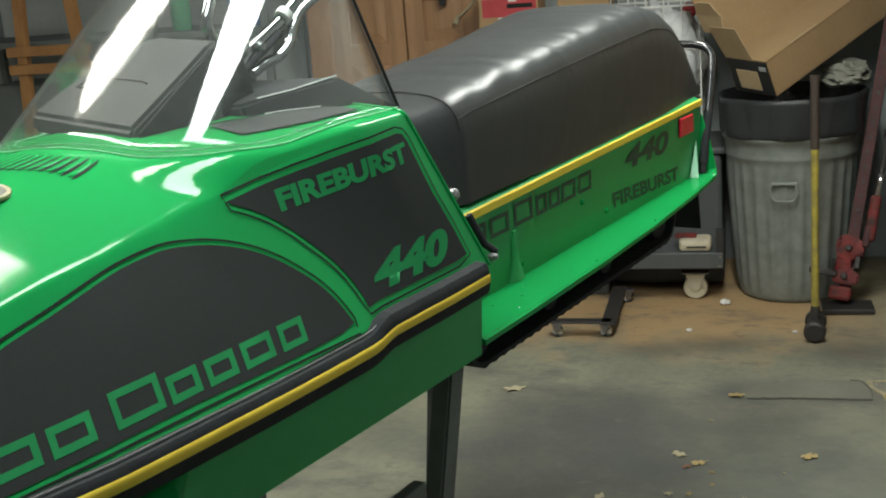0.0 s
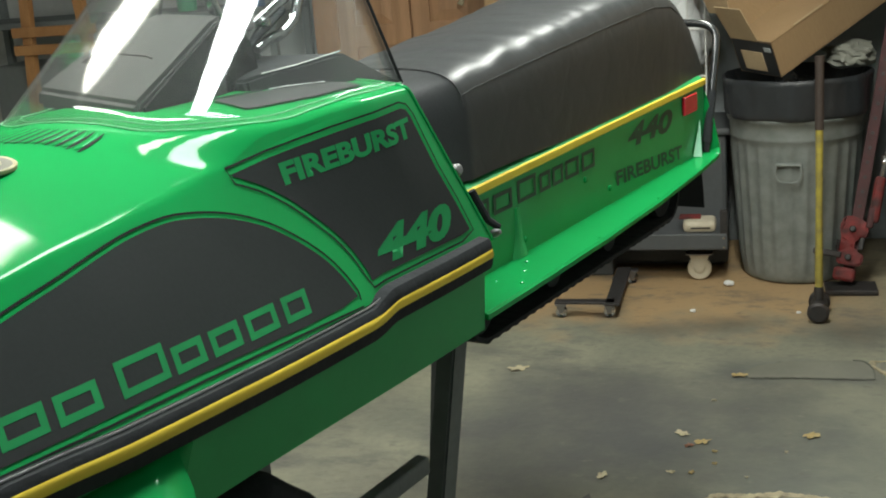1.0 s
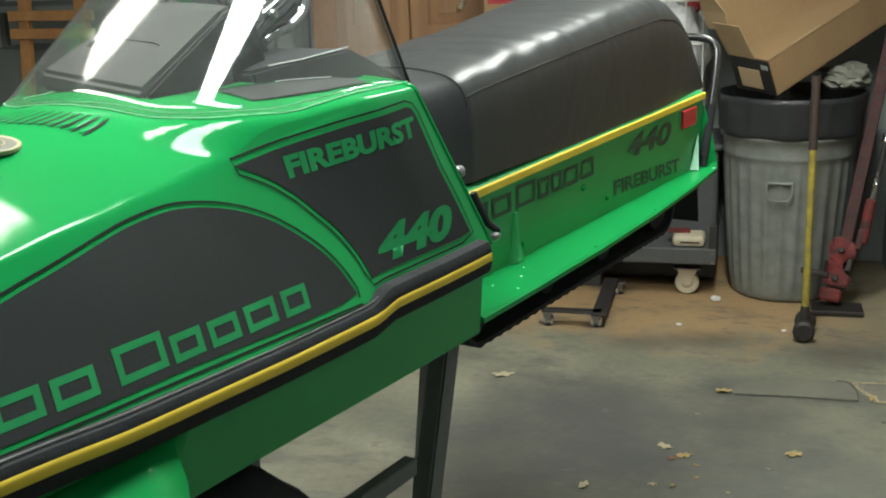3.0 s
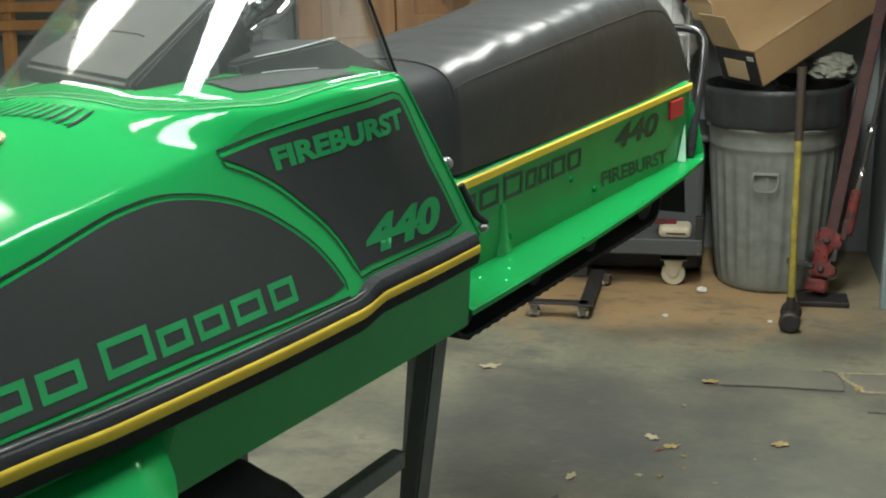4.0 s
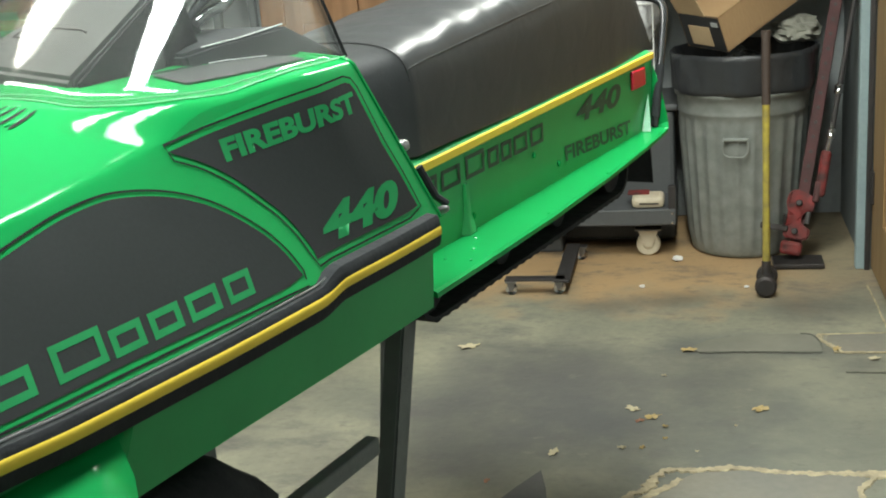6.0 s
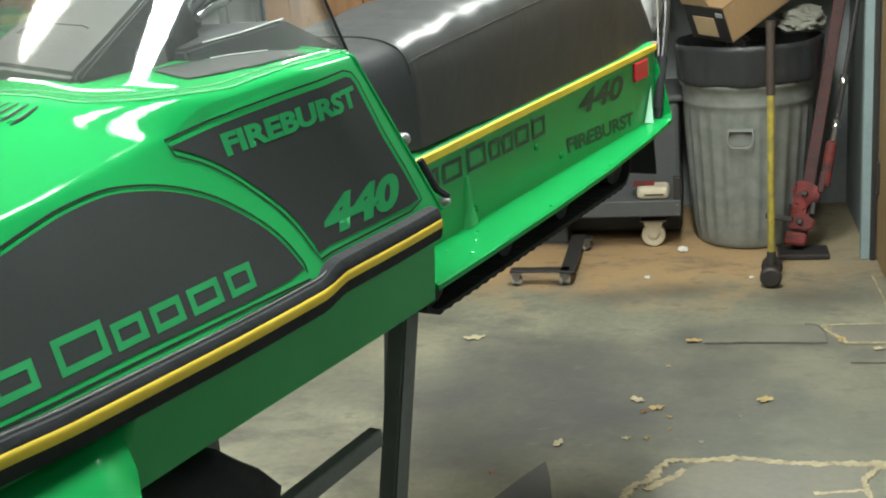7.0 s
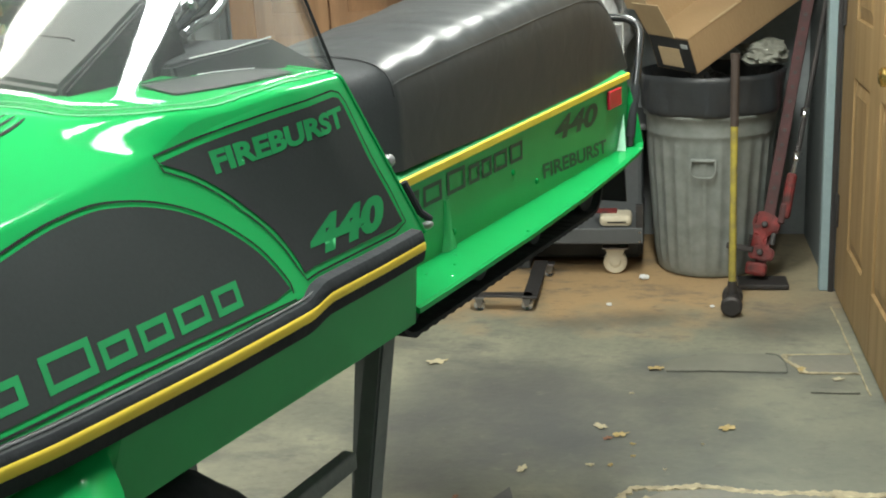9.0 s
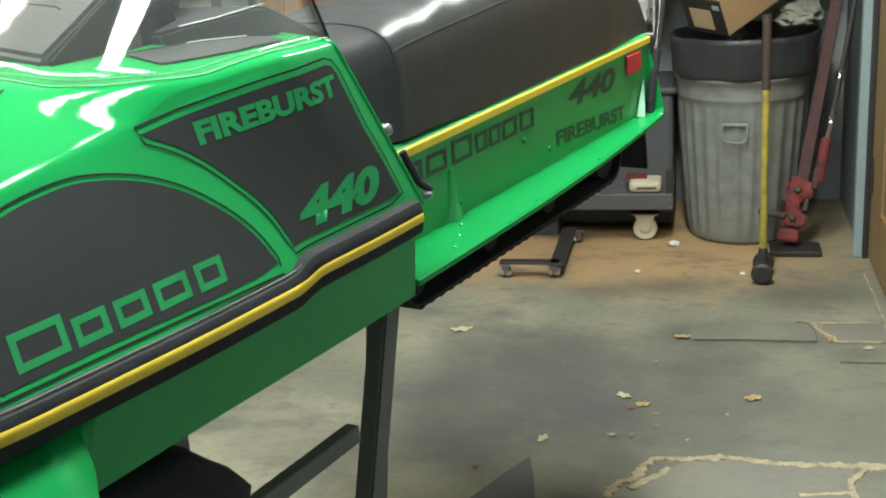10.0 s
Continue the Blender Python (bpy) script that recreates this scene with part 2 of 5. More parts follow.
    sp.inputs["Scale"].default_value = 26
    l.new(tc.outputs["Object"], sp.inputs["Vector"])
    sq = n.new("ShaderNodeMapRange")
    sq.inputs[1].default_value = 0.05
    sq.inputs[2].default_value = 0.16
    sq.inputs[3].default_value = 0.35
    sq.inputs[4].default_value = 0.0
    l.new(sp.outputs["Distance"], sq.inputs[0])
    mz = n.new("ShaderNodeMix")
    mz.data_type = "RGBA"
    mz.inputs[7].default_value = (0.10, 0.085, 0.065, 1)
    l.new(sq.outputs[0], mz.inputs[0])
    l.new(last, mz.inputs[6])
    l.new(mz.outputs[2], b.inputs["Base Color"])
    return m


CONC = concrete()
PATCHM = mat("dark_patch_concrete", (0.15, 0.148, 0.125), 0.7, col2=(0.205, 0.19, 0.145), scale=5, bump=0.2, bscale=40)
OLDPATCH = mat("old_levelled_concrete", (0.172, 0.170, 0.135), 0.75, col2=(0.118, 0.120, 0.098), scale=5, bump=0.2, bscale=40, amount=0.8)
CRACKM = mat("dirt_in_cracks", (0.125, 0.125, 0.105), 0.9, scale=20, bump=0.3)
# dark tone of the wedge that stands in for a floor shadow
SHADOWM = mat("dark_shadow_tone", (0.075, 0.080, 0.080), 0.8, col2=(0.105, 0.105, 0.095), scale=7, bump=0.2, bscale=60)
GROUT = mat("pale_mortar", (0.42, 0.36, 0.23), 0.85, col2=(0.21, 0.185, 0.125), scale=22, bump=0.5, bscale=70, amount=0.9, fine=0.25)


def glass(name):
    m = bpy.data.materials.new(name)
    m.use_nodes = True
    nt = m.node_tree
    n, l = nt.nodes, nt.links
    n.remove(n["Principled BSDF"])
    out = n["Material Output"]
    tr = n.new("ShaderNodeBsdfTransparent")
    tr.inputs[0].default_value = (0.95, 0.97, 0.96, 1)
    gl = n.new("ShaderNodeBsdfGlossy")
    gl.inputs["Roughness"].default_value = 0.075
    lw = n.new("ShaderNodeLayerWeight")
    lw.inputs[0].default_value = 0.5
    pw = n.new("ShaderNodeMath")
    pw.operation = "POWER"
    pw.inputs[1].default_value = 4.0
    l.new(lw.outputs["Facing"], pw.inputs[0])
    fr = n.new("ShaderNodeMath")
    fr.operation = "MULTIPLY_ADD"
    fr.inputs[1].default_value = 0.7
    fr.inputs[2].default_value = 0.045
    l.new(pw.outputs[0], fr.inputs[0])
    mx = n.new("ShaderNodeMixShader")
    l.new(fr.outputs[0], mx.inputs[0])
    l.new(tr.outputs[0], mx.inputs[1])
    l.new(gl.outputs[0], mx.inputs[2])
    # fine haze of dust and scratches
    df = n.new("ShaderNodeBsdfDiffuse")
    df.inputs[0].default_value = (0.6, 0.62, 0.62, 1)
    nz = n.new("ShaderNodeTexNoise")
    nz.inputs["Scale"].default_value = 30
    mr = n.new("ShaderNodeMapRange")
    mr.inputs[3].default_value = 0.012
    mr.inputs[4].default_value = 0.032
    l.new(nz.outputs[0], mr.inputs[0])
    m2 = n.new("ShaderNodeMixShader")
    l.new(mr.outputs[0], m2.inputs[0])
    l.new(mx.outputs[0], m2.inputs[1])
    l.new(df.outputs[0], m2.inputs[2])
    l.new(m2.outputs[0], out.inputs[0])
    return m


ACRYLIC = glass("clear_acrylic")


def lamp_mat(name, strength, col):
    m = bpy.data.materials.new(name)
    m.use_nodes = True
    nt = m.node_tree
    nt.nodes.remove(nt.nodes["Principled BSDF"])
    e = nt.nodes.new("ShaderNodeEmission")
    e.inputs[0].default_value = (*col, 1)
    e.inputs[1].default_value = strength
    nt.links.new(e.outputs[0], nt.nodes["Material Output"].inputs[0])
    return m


DIFFUSER_WARM = lamp_mat("lit_warm_diffuser", 40.0, (1.0, 0.99, 0.88))
DIFFUSER = lamp_mat("lit_diffuser", 40.0, (0.93, 1.0, 0.97))
DIFFUSER_FRESH = lamp_mat("lit_fresh_diffuser", 66.0, (0.96, 1.0, 0.93))


# ---------------------------------------------------------------- mesh helpers
def part(name, bm, material, parent=None, label="", smooth=False, angle=35):
    me = bpy.data.meshes.new(name)
    bmesh.ops.recalc_face_normals(bm, faces=bm.faces)
    if smooth:
        for f in bm.faces:
            f.smooth = True
        for e in bm.edges:
            if len(e.link_faces) == 2 and e.calc_face_angle(0) > radians(angle):
                e.smooth = False
    bm.to_mesh(me)
    bm.free()
    me.materials.append(material)
    ob = new(name, me)
    if parent:
        ob.parent = parent
    if label:
        tagged(ob, label)
    return ob


def thing(name, m, label, category, group="", kind=""):
    ob = new(name)
    ob.empty_display_size = 0.05
    ob.matrix_world = m
    return tagged(ob, label, category, group, kind)


def box(bm, c, s, bevel=0.0, m=None, seg=2):
    r = bmesh.ops.create_cube(bm, size=1)
    vs = r["verts"]
    for v in vs:
        v.co = Vector((v.co.x * s[0], v.co.y * s[1], v.co.z * s[2]))
    if bevel:
        es = list({e for v in vs for e in v.link_edges})
        q = bmesh.ops.bevel(bm, geom=es, offset=bevel, segments=seg, affect="EDGES", profile=0.5)
        vs = list({v for f in q["faces"] for v in f.verts} | {v for v in vs if v.is_valid})
    mm = Matrix.Translation(c) @ (m if m else Matrix())
    for v in vs:
        v.co = mm @ v.co
    return vs


def boxm(c, s, bevel=0.0, m=None, seg=2):
    bm = bmesh.new()
    box(bm, c, s, bevel, m, seg)
    return bm


def sweep(bm, pts, r, seg=10, closed=False, caps=True, flat=1.0):
    """A round bar along points; r a radius or one per point."""
    pts = [Vector(p) for p in pts]
    n = len(pts)
    rs = r if isinstance(r, (list, tuple)) else [r] * n
    rings, prev = [], None
    for i, p in enumerate(pts):
        a = pts[i - 1] if i or closed else p
        b = pts[(i + 1) % n] if i < n - 1 or closed else p
        d = (b - a).normalized()
        if prev is None:
            s = d.cross(Vector((0, 0, 1)))
            s = s.normalized() if s.length > 1e-3 else Vector((1, 0, 0))
        else:
            s = (prev - d * prev.dot(d)).normalized()
        prev = s
        t = d.cross(s)
        rings.append([bm.verts.new(p + rs[i] * (math.cos(k * 2 * math.pi / seg) * s + flat * math.sin(k * 2 * math.pi / seg) * t)) for k in range(seg)])
    m = n if closed else n - 1
    for i in range(m):
        for k in range(seg):
            bm.faces.new((rings[i][k], rings[i][(k + 1) % seg], rings[(i + 1) % n][(k + 1) % seg], rings[(i + 1) % n][k]))
    if caps and not closed:
        bm.faces.new(rings[0])
        bm.faces.new(rings[-1][::-1])


def bar(pts, r, seg=10, closed=False, flat=1.0):
    bm = bmesh.new()
    sweep(bm, pts, r, seg, closed, True, flat)
    return bm


def smooth_path(pts, steps=6):
    """Catmull-Rom through the points."""
    pts = [Vector(p) for p in pts]
    out = []
    for i in range(len(pts) - 1):
        p0, p1, p2, p3 = pts[max(i - 1, 0)], pts[i], pts[i + 1], pts[min(i + 2, len(pts) - 1)]
        for k in range(steps):
            t = k / steps
            out.append(0.5 * (2 * p1 + (p2 - p0) * t + (2 * p0 - 5 * p1 + 4 * p2 - p3) * t * t + (3 * p1 - p0 - 3 * p2 + p3) * t ** 3))
    out.append(pts[-1])
    return out


def spin(profile, seg=40, m=None, wave=None):
    """A turned body from (radius, height) pairs; wave(angle, height) adds to the radius."""
    bm = bmesh.new()
    rings = []
    for r, z in profile:
        ring = []
        for k in range(seg):
            a = 2 * math.pi * k / seg
            q = r + (wave(a, z) if wave else 0)
            ring.append(bm.verts.new((q * math.cos(a), q * math.sin(a), z)))
        rings.append(ring)
    for i in range(len(rings) - 1):
        for k in range(seg):
            bm.faces.new((rings[i][k], rings[i][(k + 1) % seg], rings[i + 1][(k + 1) % seg], rings[i + 1][k]))
    bm.faces.new(rings[0][::-1])
    bm.faces.new(rings[-1])
    if m:
        bm.transform(m)
    return bm


def loft(bm, sections, closed=False, cap=True):
    rings = [[bm.verts.new(p) for p in s] for s in sections]
    n = len(rings[0])
    for i in range(len(rings) - 1):
        for k in range(n if closed else n - 1):
            bm.faces.new((rings[i][k], rings[i][(k + 1) % n], rings[i + 1][(k + 1) % n], rings[i + 1][k]))
    if cap and closed:
        bm.faces.new(rings[0][::-1])
        bm.faces.new(rings[-1])
    return rings


def extrude_poly(pts, axis, depth):
    """A flat outline given a depth along an axis vector."""
    bm = bmesh.new()
    vs = [bm.verts.new(p) for p in pts]
    f = bm.faces.new(vs)
    r = bmesh.ops.extrude_face_region(bm, geom=[f])
    for v in r["geom"]:
        if isinstance(v, bmesh.types.BMVert):
            v.co += Vector(axis) * depth
    bmesh.ops.triangulate(bm, faces=[q for q in bm.faces if len(q.verts) > 4])
    return bm


def letters(text, bold=0.0):
    """Flat outline mesh of a word, fitted to the unit square."""
    cu = bpy.data.curves.new("word", "FONT")
    cu.body = text
    cu.offset = bold
    cu.resolution_u = 4
    ob = bpy.data.objects.new("word", cu)
    me = ob.to_mesh()
    bm = bmesh.new()
    bm.from_mesh(me)
    ob.to_mesh_clear()
    bpy.data.objects.remove(ob)
    bpy.data.curves.remove(cu)
    xs = [v.co.x for v in bm.verts]
    ys = [v.co.y for v in bm.verts]
    for v in bm.verts:
        v.co = Vector(((v.co.x - min(xs)) / (max(xs) - min(xs)), 0, (v.co.y - min(ys)) / (max(ys) - min(ys))))
    return bm

# ---------------------------------------------------------------- the garage
# room frame: origin at the foot of the far door jamb, x along the end wall, y away from the camera
ROOM = Matrix.Translation((1.438, 4.533, 0)) @ Matrix.Rotation(radians(-9.5), 4, "Z")
XL, XR, YF, YB, H = -5.2, 0.0, -9.2, 0.86, 2.55


def structure(name, bm, material, label, category, m=ROOM, smooth=False):
    ob = part(name, bm, material, None, "", smooth)
    ob.matrix_world = m
    return tagged(ob, label, category, "", "structure")


bm = bmesh.new()
bmesh.ops.create_grid(bm, x_segments=40, y_segments=60, size=0.5)
for v in bm.verts:
    x, y = XL - 0.2 + (v.co.x + 0.5) * (XR - XL + 0.4), YF - 0.2 + (v.co.y + 0.5) * (YB - YF + 0.4)
    v.co = Vector((x, y, 0.004 * (noise.noise(Vector((x * 0.9, y * 0.9, 0))) - 0.4)))
    v.co.z = min(v.co.z, 0.0)
structure("floor", bm, CONC, "worn grey concrete garage floor with oil stains and sawdust", "floor", smooth=True)
structure("ceiling", boxm(((XL + XR) / 2, (YF + YB) / 2, H + 0.06), (XR - XL + 0.4, YB - YF + 0.4, 0.12)), CEIL, "unpainted board garage ceiling", "ceiling")
structure("wall_back", boxm((-1.25, YB + 0.06, H / 2), (2.74, 0.12, H)), WALLP, "grey painted end wall of the garage", "wall")
structure("wall_back_left", boxm((-3.97, YB + 0.06, H / 2), (2.70, 0.12, H)), GREYBOARD, "pale grey boarded part of the end wall", "wall")
structure("wall_left", boxm((XL - 0.06, (YF + YB) / 2, H / 2), (0.12, YB - YF, H)), PALEWALL, "pale painted side wall of the garage", "wall")
structure("wall_front", boxm(((XL + XR) / 2, YF - 0.06, H / 2), (XR - XL + 0.24, 0.12, H)), MIDWALL, "grey painted wall behind the camera", "wall")

# right wall with the opening of the side door
LW, DW, DH = 1.26, 1.72, 2.05
bm = bmesh.new()
box(bm, (0.07, (YB + 0.0) / 2 + 0.0, H / 2), (0.14, YB, H))
box(bm, (0.07, -DW / 2, (H + DH) / 2), (0.14, DW, H - DH))
structure("wall_right", bm, DARKWALL, "dark boarded side wall with a door opening", "wall")

structure("wall_right_near", boxm((0.07, (YF - DW) / 2, H / 2), (0.14, -DW - YF, H)), MIDWALL, "grey painted side wall beside the door", "wall")

jamb = thing("door_frame", ROOM, "blue-grey painted timber door frame in the side wall", "door frame", kind="structure")
part("jamb", boxm((-0.012, 0.024, DH / 2), (0.05, 0.048, DH), 0.004), BLUEGREY, jamb)
part("stop", boxm((0.005, -0.006, DH / 2), (0.02, 0.014, DH), 0.002), IRON, jamb, "dark weather strip")
part("jamb", boxm((-0.012, -DW - 0.045, DH / 2), (0.05, 0.09, DH), 0.004), BLUEGREY, jamb)
part("head", boxm((-0.012, -DW / 2, DH + 0.046), (0.05, DW + 0.18, 0.09), 0.004), BLUEGREY, jamb)


def panelled(w, h, t, rows, cols):
    """Stiles and rails round sunk, bevelled panels. Face at x = 0, width along -y."""
    body, panels, ys, zs = bmesh.new(), [], [0], [0]
    for a, b in cols:
        ys += [a, b]
    for a, b in rows:
        zs += [a, b]
    ys.append(w)
    zs.append(h)
    for i in range(0, len(ys) - 1, 2):
        box(body, (t / 2, -(ys[i] + ys[i + 1]) / 2, h / 2), (t, ys[i + 1] - ys[i], h), 0.003)
    for a, b in cols:
        for i in range(0, len(zs) - 1, 2):
            box(body, (t / 2, -(a + b) / 2, (zs[i] + zs[i + 1]) / 2), (t - 0.001, b - a + 0.004, zs[i + 1] - zs[i]), 0.003)
        for c, d in rows:
            pm = bmesh.new()
            box(pm, (t / 2 + 0.008, -(a + b) / 2, (c + d) / 2), (t * 0.5, b - a, d - c))
            rings = []
            for inset, x in ((0.0, 0.013), (0.045, 0.003), (0.05, 0.001)):
                rings.append([(x, -a - inset, c + inset), (x, -b + inset, c + inset), (x, -b + inset, d - inset), (x, -a - inset, d - inset)])
            rr = loft(pm, rings, True, False)
            pm.faces.new(rr[-1])
            panels.append(pm)
    return body, panels


door = thing("door_side", ROOM @ Matrix.Translation((0.020, -0.004, 0.012)), "closed varnished pine panel door with brass knob", "door", kind="structure")
body, panels = panelled(LW - 0.008, DH - 0.02, 0.042, [(0.24, 0.88), (1.09, 1.60), (1.72, 1.92)], [(0.27, 0.60), (0.80, 1.09)])
part("door_leaf", body, DOORWOOD, door)
for p in panels:
    part("panel", p, DOORWOOD, door)
for z in (0.33, 1.11, 1.80):
    hm = bmesh.new()
    box(hm, (-0.006, -0.026, z), (0.012, 0.044, 0.13), 0.003)
    sweep(hm, [(-0.014, 0.000, z - 0.066), (-0.014, 0.000, z + 0.066)], 0.008, 8)
    part("hinge", hm, IRON, door, "dark steel butt hinge")
KY = -1.11
knob = spin([(0.034, 0), (0.036, 0.006), (0.020, 0.012), (0.013, 0.020), (0.013, 0.028), (0.022, 0.034), (0.029, 0.044), (0.028, 0.056), (0.018, 0.063), (0.002, 0.065)], 24,
            Matrix.Translation((0, KY, 1.004)) @ Matrix.Rotation(radians(-90), 4, "Y"))
part("door_knob", knob, BRASS, door, "polished brass round knob", smooth=True)
kb = spin([(0.026, 0), (0.028, 0.005), (0.026, 0.012), (0.018, 0.016), (0.016, 0.022), (0.004, 0.023)], 20,
          Matrix.Translation((0, KY - 0.075, 0.965)) @ Matrix.Rotation(radians(-90), 4, "Y"))
part("lock", kb, BRASS, door, "brass lock rose", smooth=True)


door2 = thing("door_side_leaf", ROOM @ Matrix.Translation((0.020, -LW - 0.004, 0.012)), "narrow fixed pine leaf beside the door", "door", kind="structure")
body, panels = panelled(DW - LW - 0.008, DH - 0.02, 0.042, [(0.24, 0.88), (1.09, 1.60), (1.72, 1.92)], [(0.12, 0.34)])
part("door_leaf", body, DOORWOOD, door2)
for p in panels:
    part("panel", p, DOORWOOD, door2)


# ---------------------------------------------------------------- ceiling lights
def ceiling_light(x, y, turn, glow, wide=1.7):
    """Wrap-around fluorescent fitting under the ceiling, long side turned from the y axis."""
    t = thing("ceiling_light", Matrix.Translation((x, y, H)) @ Matrix.Rotation(radians(turn), 4, "Z"), "long fluorescent ceiling light with a milky diffuser, switched on", "ceiling light", "ceiling lights")
    part("housing", boxm((0, 0, -0.02), (0.18 * wide, 1.24, 0.04), 0.006), WHITE, t)
    bm = extrude_poly([(x * wide, -0.60, z) for x, z in ((-0.075, -0.041), (0.075, -0.041), (0.068, -0.068), (0.045, -0.080), (-0.045, -0.080), (-0.068, -0.068))], (0, 1, 0), 1.20)
    part("diffuser", bm, glow, t, "glowing milky diffuser")
    for yy in (-0.61, 0.61):
        part("end_cap", boxm((0, yy, -0.062), (0.16 * wide, 0.018, 0.05), 0.004), WHITE, t)
    return t


SLED_TURN = Matrix.Rotation(radians(63), 4, "Z")
for lx, ly, lt, glow in ((-0.33, 1.38, -9.5, DIFFUSER), (0.50, 3.05, -9.5, DIFFUSER_FRESH)):
    ceiling_light(lx, ly, lt, glow)
ceiling_light(-1.18, 2.00, 80.5, DIFFUSER_WARM)


# ---------------------------------------------------------------- the snowmobile
# its own frame: x towards the tail, y away from the camera's side, z from the floor
SLED = Matrix.Translation((-0.1017, 1.8880, 0)) @ SLED_TURN
sled = thing("snowmobile", SLED, "green vintage snowmobile with black decals, standing on a steel stand", "snowmobile")
ZR, CY = 1.078, 0.24


def cowl_top(s):
    return float(np.interp(s, [-1.75, -1.45, -1.2, -1.0, -0.8, -0.6, -0.4, -0.2], [1.10, 1.19, 1.255, 1.29, 1.318, 1.334, 1.341, 1.345]))


def cowl_half(s):
    return float(np.interp(s, [-1.75, -1.5, -1.2, -0.9], [0.24, 0.31, 0.34, 0.35]))


RIDGE_S = [-1.75, -1.2, -0.86, -0.71, -0.60, -0.53, -0.44, -0.34, -0.24]
RIDGE_R = [0.62, 0.68, 0.705, 0.727, 0.760, 0.800, 0.845, 0.900, 0.935]
RIDGE_A = [0.45, 0.45, 0.45, 0.45, 0.445, 0.42, 0.372, 0.29, 0.23]


def ease(x, a, b):
    t = min(max((x - a) / (b - a), 0), 1)
    return t * t * (3 - 2 * t)


def cowl_frac(s, r):
    """Share of the half width left at the relative height r: a leaning flank up to the ridge, a crowned deck above it."""
    rc, a = float(np.interp(s, RIDGE_S, RIDGE_R)), float(np.interp(s, RIDGE_S, RIDGE_A))
    r = min(max(r, 0), 0.99999)
    drop = (1 - r) / (1 - rc)
    g0, g1 = math.hypot(0.36, 0.16) - 0.36, math.hypot(0.64, 0.16) + 0.64
    g = g0 + drop * (g1 - g0)
    front, rear = 0.36 + (g * g - 0.16 ** 2) / (2 * g), drop ** 0.5
    mix = ease(s, -0.45, -0.34)
    flank, deck = 1 - a * r, (1 - a * rc) * max(front * (1 - mix) + rear * mix, 1e-5)
    k = float(np.interp(s, [-0.85, -0.58, -0.40], [110, 34, 18]))
    return (flank ** -k + deck ** -k) ** (-1 / k)


def frac_height(s, q):
    """The relative height at which the share q is left."""
    lo, hi = 0.0, 1.0
    for _ in range(22):
        m = (lo + hi) / 2
        if cowl_frac(s, m) > q:
            lo = m
        else:
            hi = m
    return (lo + hi) / 2


def seat_of_glass(x, y):
    """How far the deck is levelled up under the windshield: 1 would be flat."""
    u, v = max(-0.205 - x, 0) / 0.400, abs(y - CY) / 0.257
    f = (u ** 3 + v ** 4) ** (1 / 3.4)
    return 0.58 * (1 - 0.57 * ease(x, -0.54, -0.43)) * (1 - ease(x, -0.40, -0.28)) * (1 - ease(f, 1.0, 1.13)) * ease(v, 0.2, 0.7)


def on_side(x, z, off=0.0):
    """A point of the cowl's flank at length x and height z."""
    s = x + 0.35 * (z - ZR)
    r = min(max((z - ZR) / (cowl_top(s) - ZR), 0), 0.999)
    return Vector((x, CY - cowl_half(s) * cowl_frac(s, r) - off, z + off * 0.4 * r))


def on_top(x, y, off=0.0):
    """A point of the cowl's upper side."""
    z = cowl_top(x)
    for _ in range(4):
        s = x + 0.35 * (z - ZR)
        z = ZR + (cowl_top(s) - ZR) * frac_height(s, min(abs(y - CY) / cowl_half(s), 0.999))
    z += seat_of_glass(x, y) * (cowl_top(s) - z)
    return Vector((x, y, z + off))


bm = bmesh.new()
secs = []
for i in range(91):
    s = -1.75 + 1.617 * i / 90
    h, a = cowl_top(s) - ZR, cowl_half(s)
    rc = float(np.interp(s, RIDGE_S, RIDGE_R))
    near = [(r, cowl_frac(s, r)) for r in [0.9 * rc * k / 14 for k in range(14)] + [rc * (0.9 + 0.13 * k / 24) for k in range(25)]]
    q0 = near[-1][1]
    for k in range(1, 31):
        q = q0 * (1 - k / 30)
        near.append((frac_height(s, q) if k < 30 else 1.0, q))
    row = []
    for r, q in near:
        p = Vector((s - 0.35 * h * r, CY - a * q, ZR + h * r))
        if r > rc * 0.97:
            p.z += seat_of_glass(p.x, p.y) * (ZR + h - p.z)
        row.append(tuple(p))
    row += [(x, 2 * CY - y, z) for x, y, z in row[-2::-1]]
    secs.append(row)
loft(bm, secs, False, False)
cowl = part("cowl", bm, GREEN, sled, "glossy green engine cowl", smooth=True, angle=60)

bm = bmesh.new()
sweep(bm, [(p[0], p[1], p[2]) for p in secs[-1]], 0.0032, 6)
part("cowl_edge_trim", bm, GREEN, sled, smooth=True)


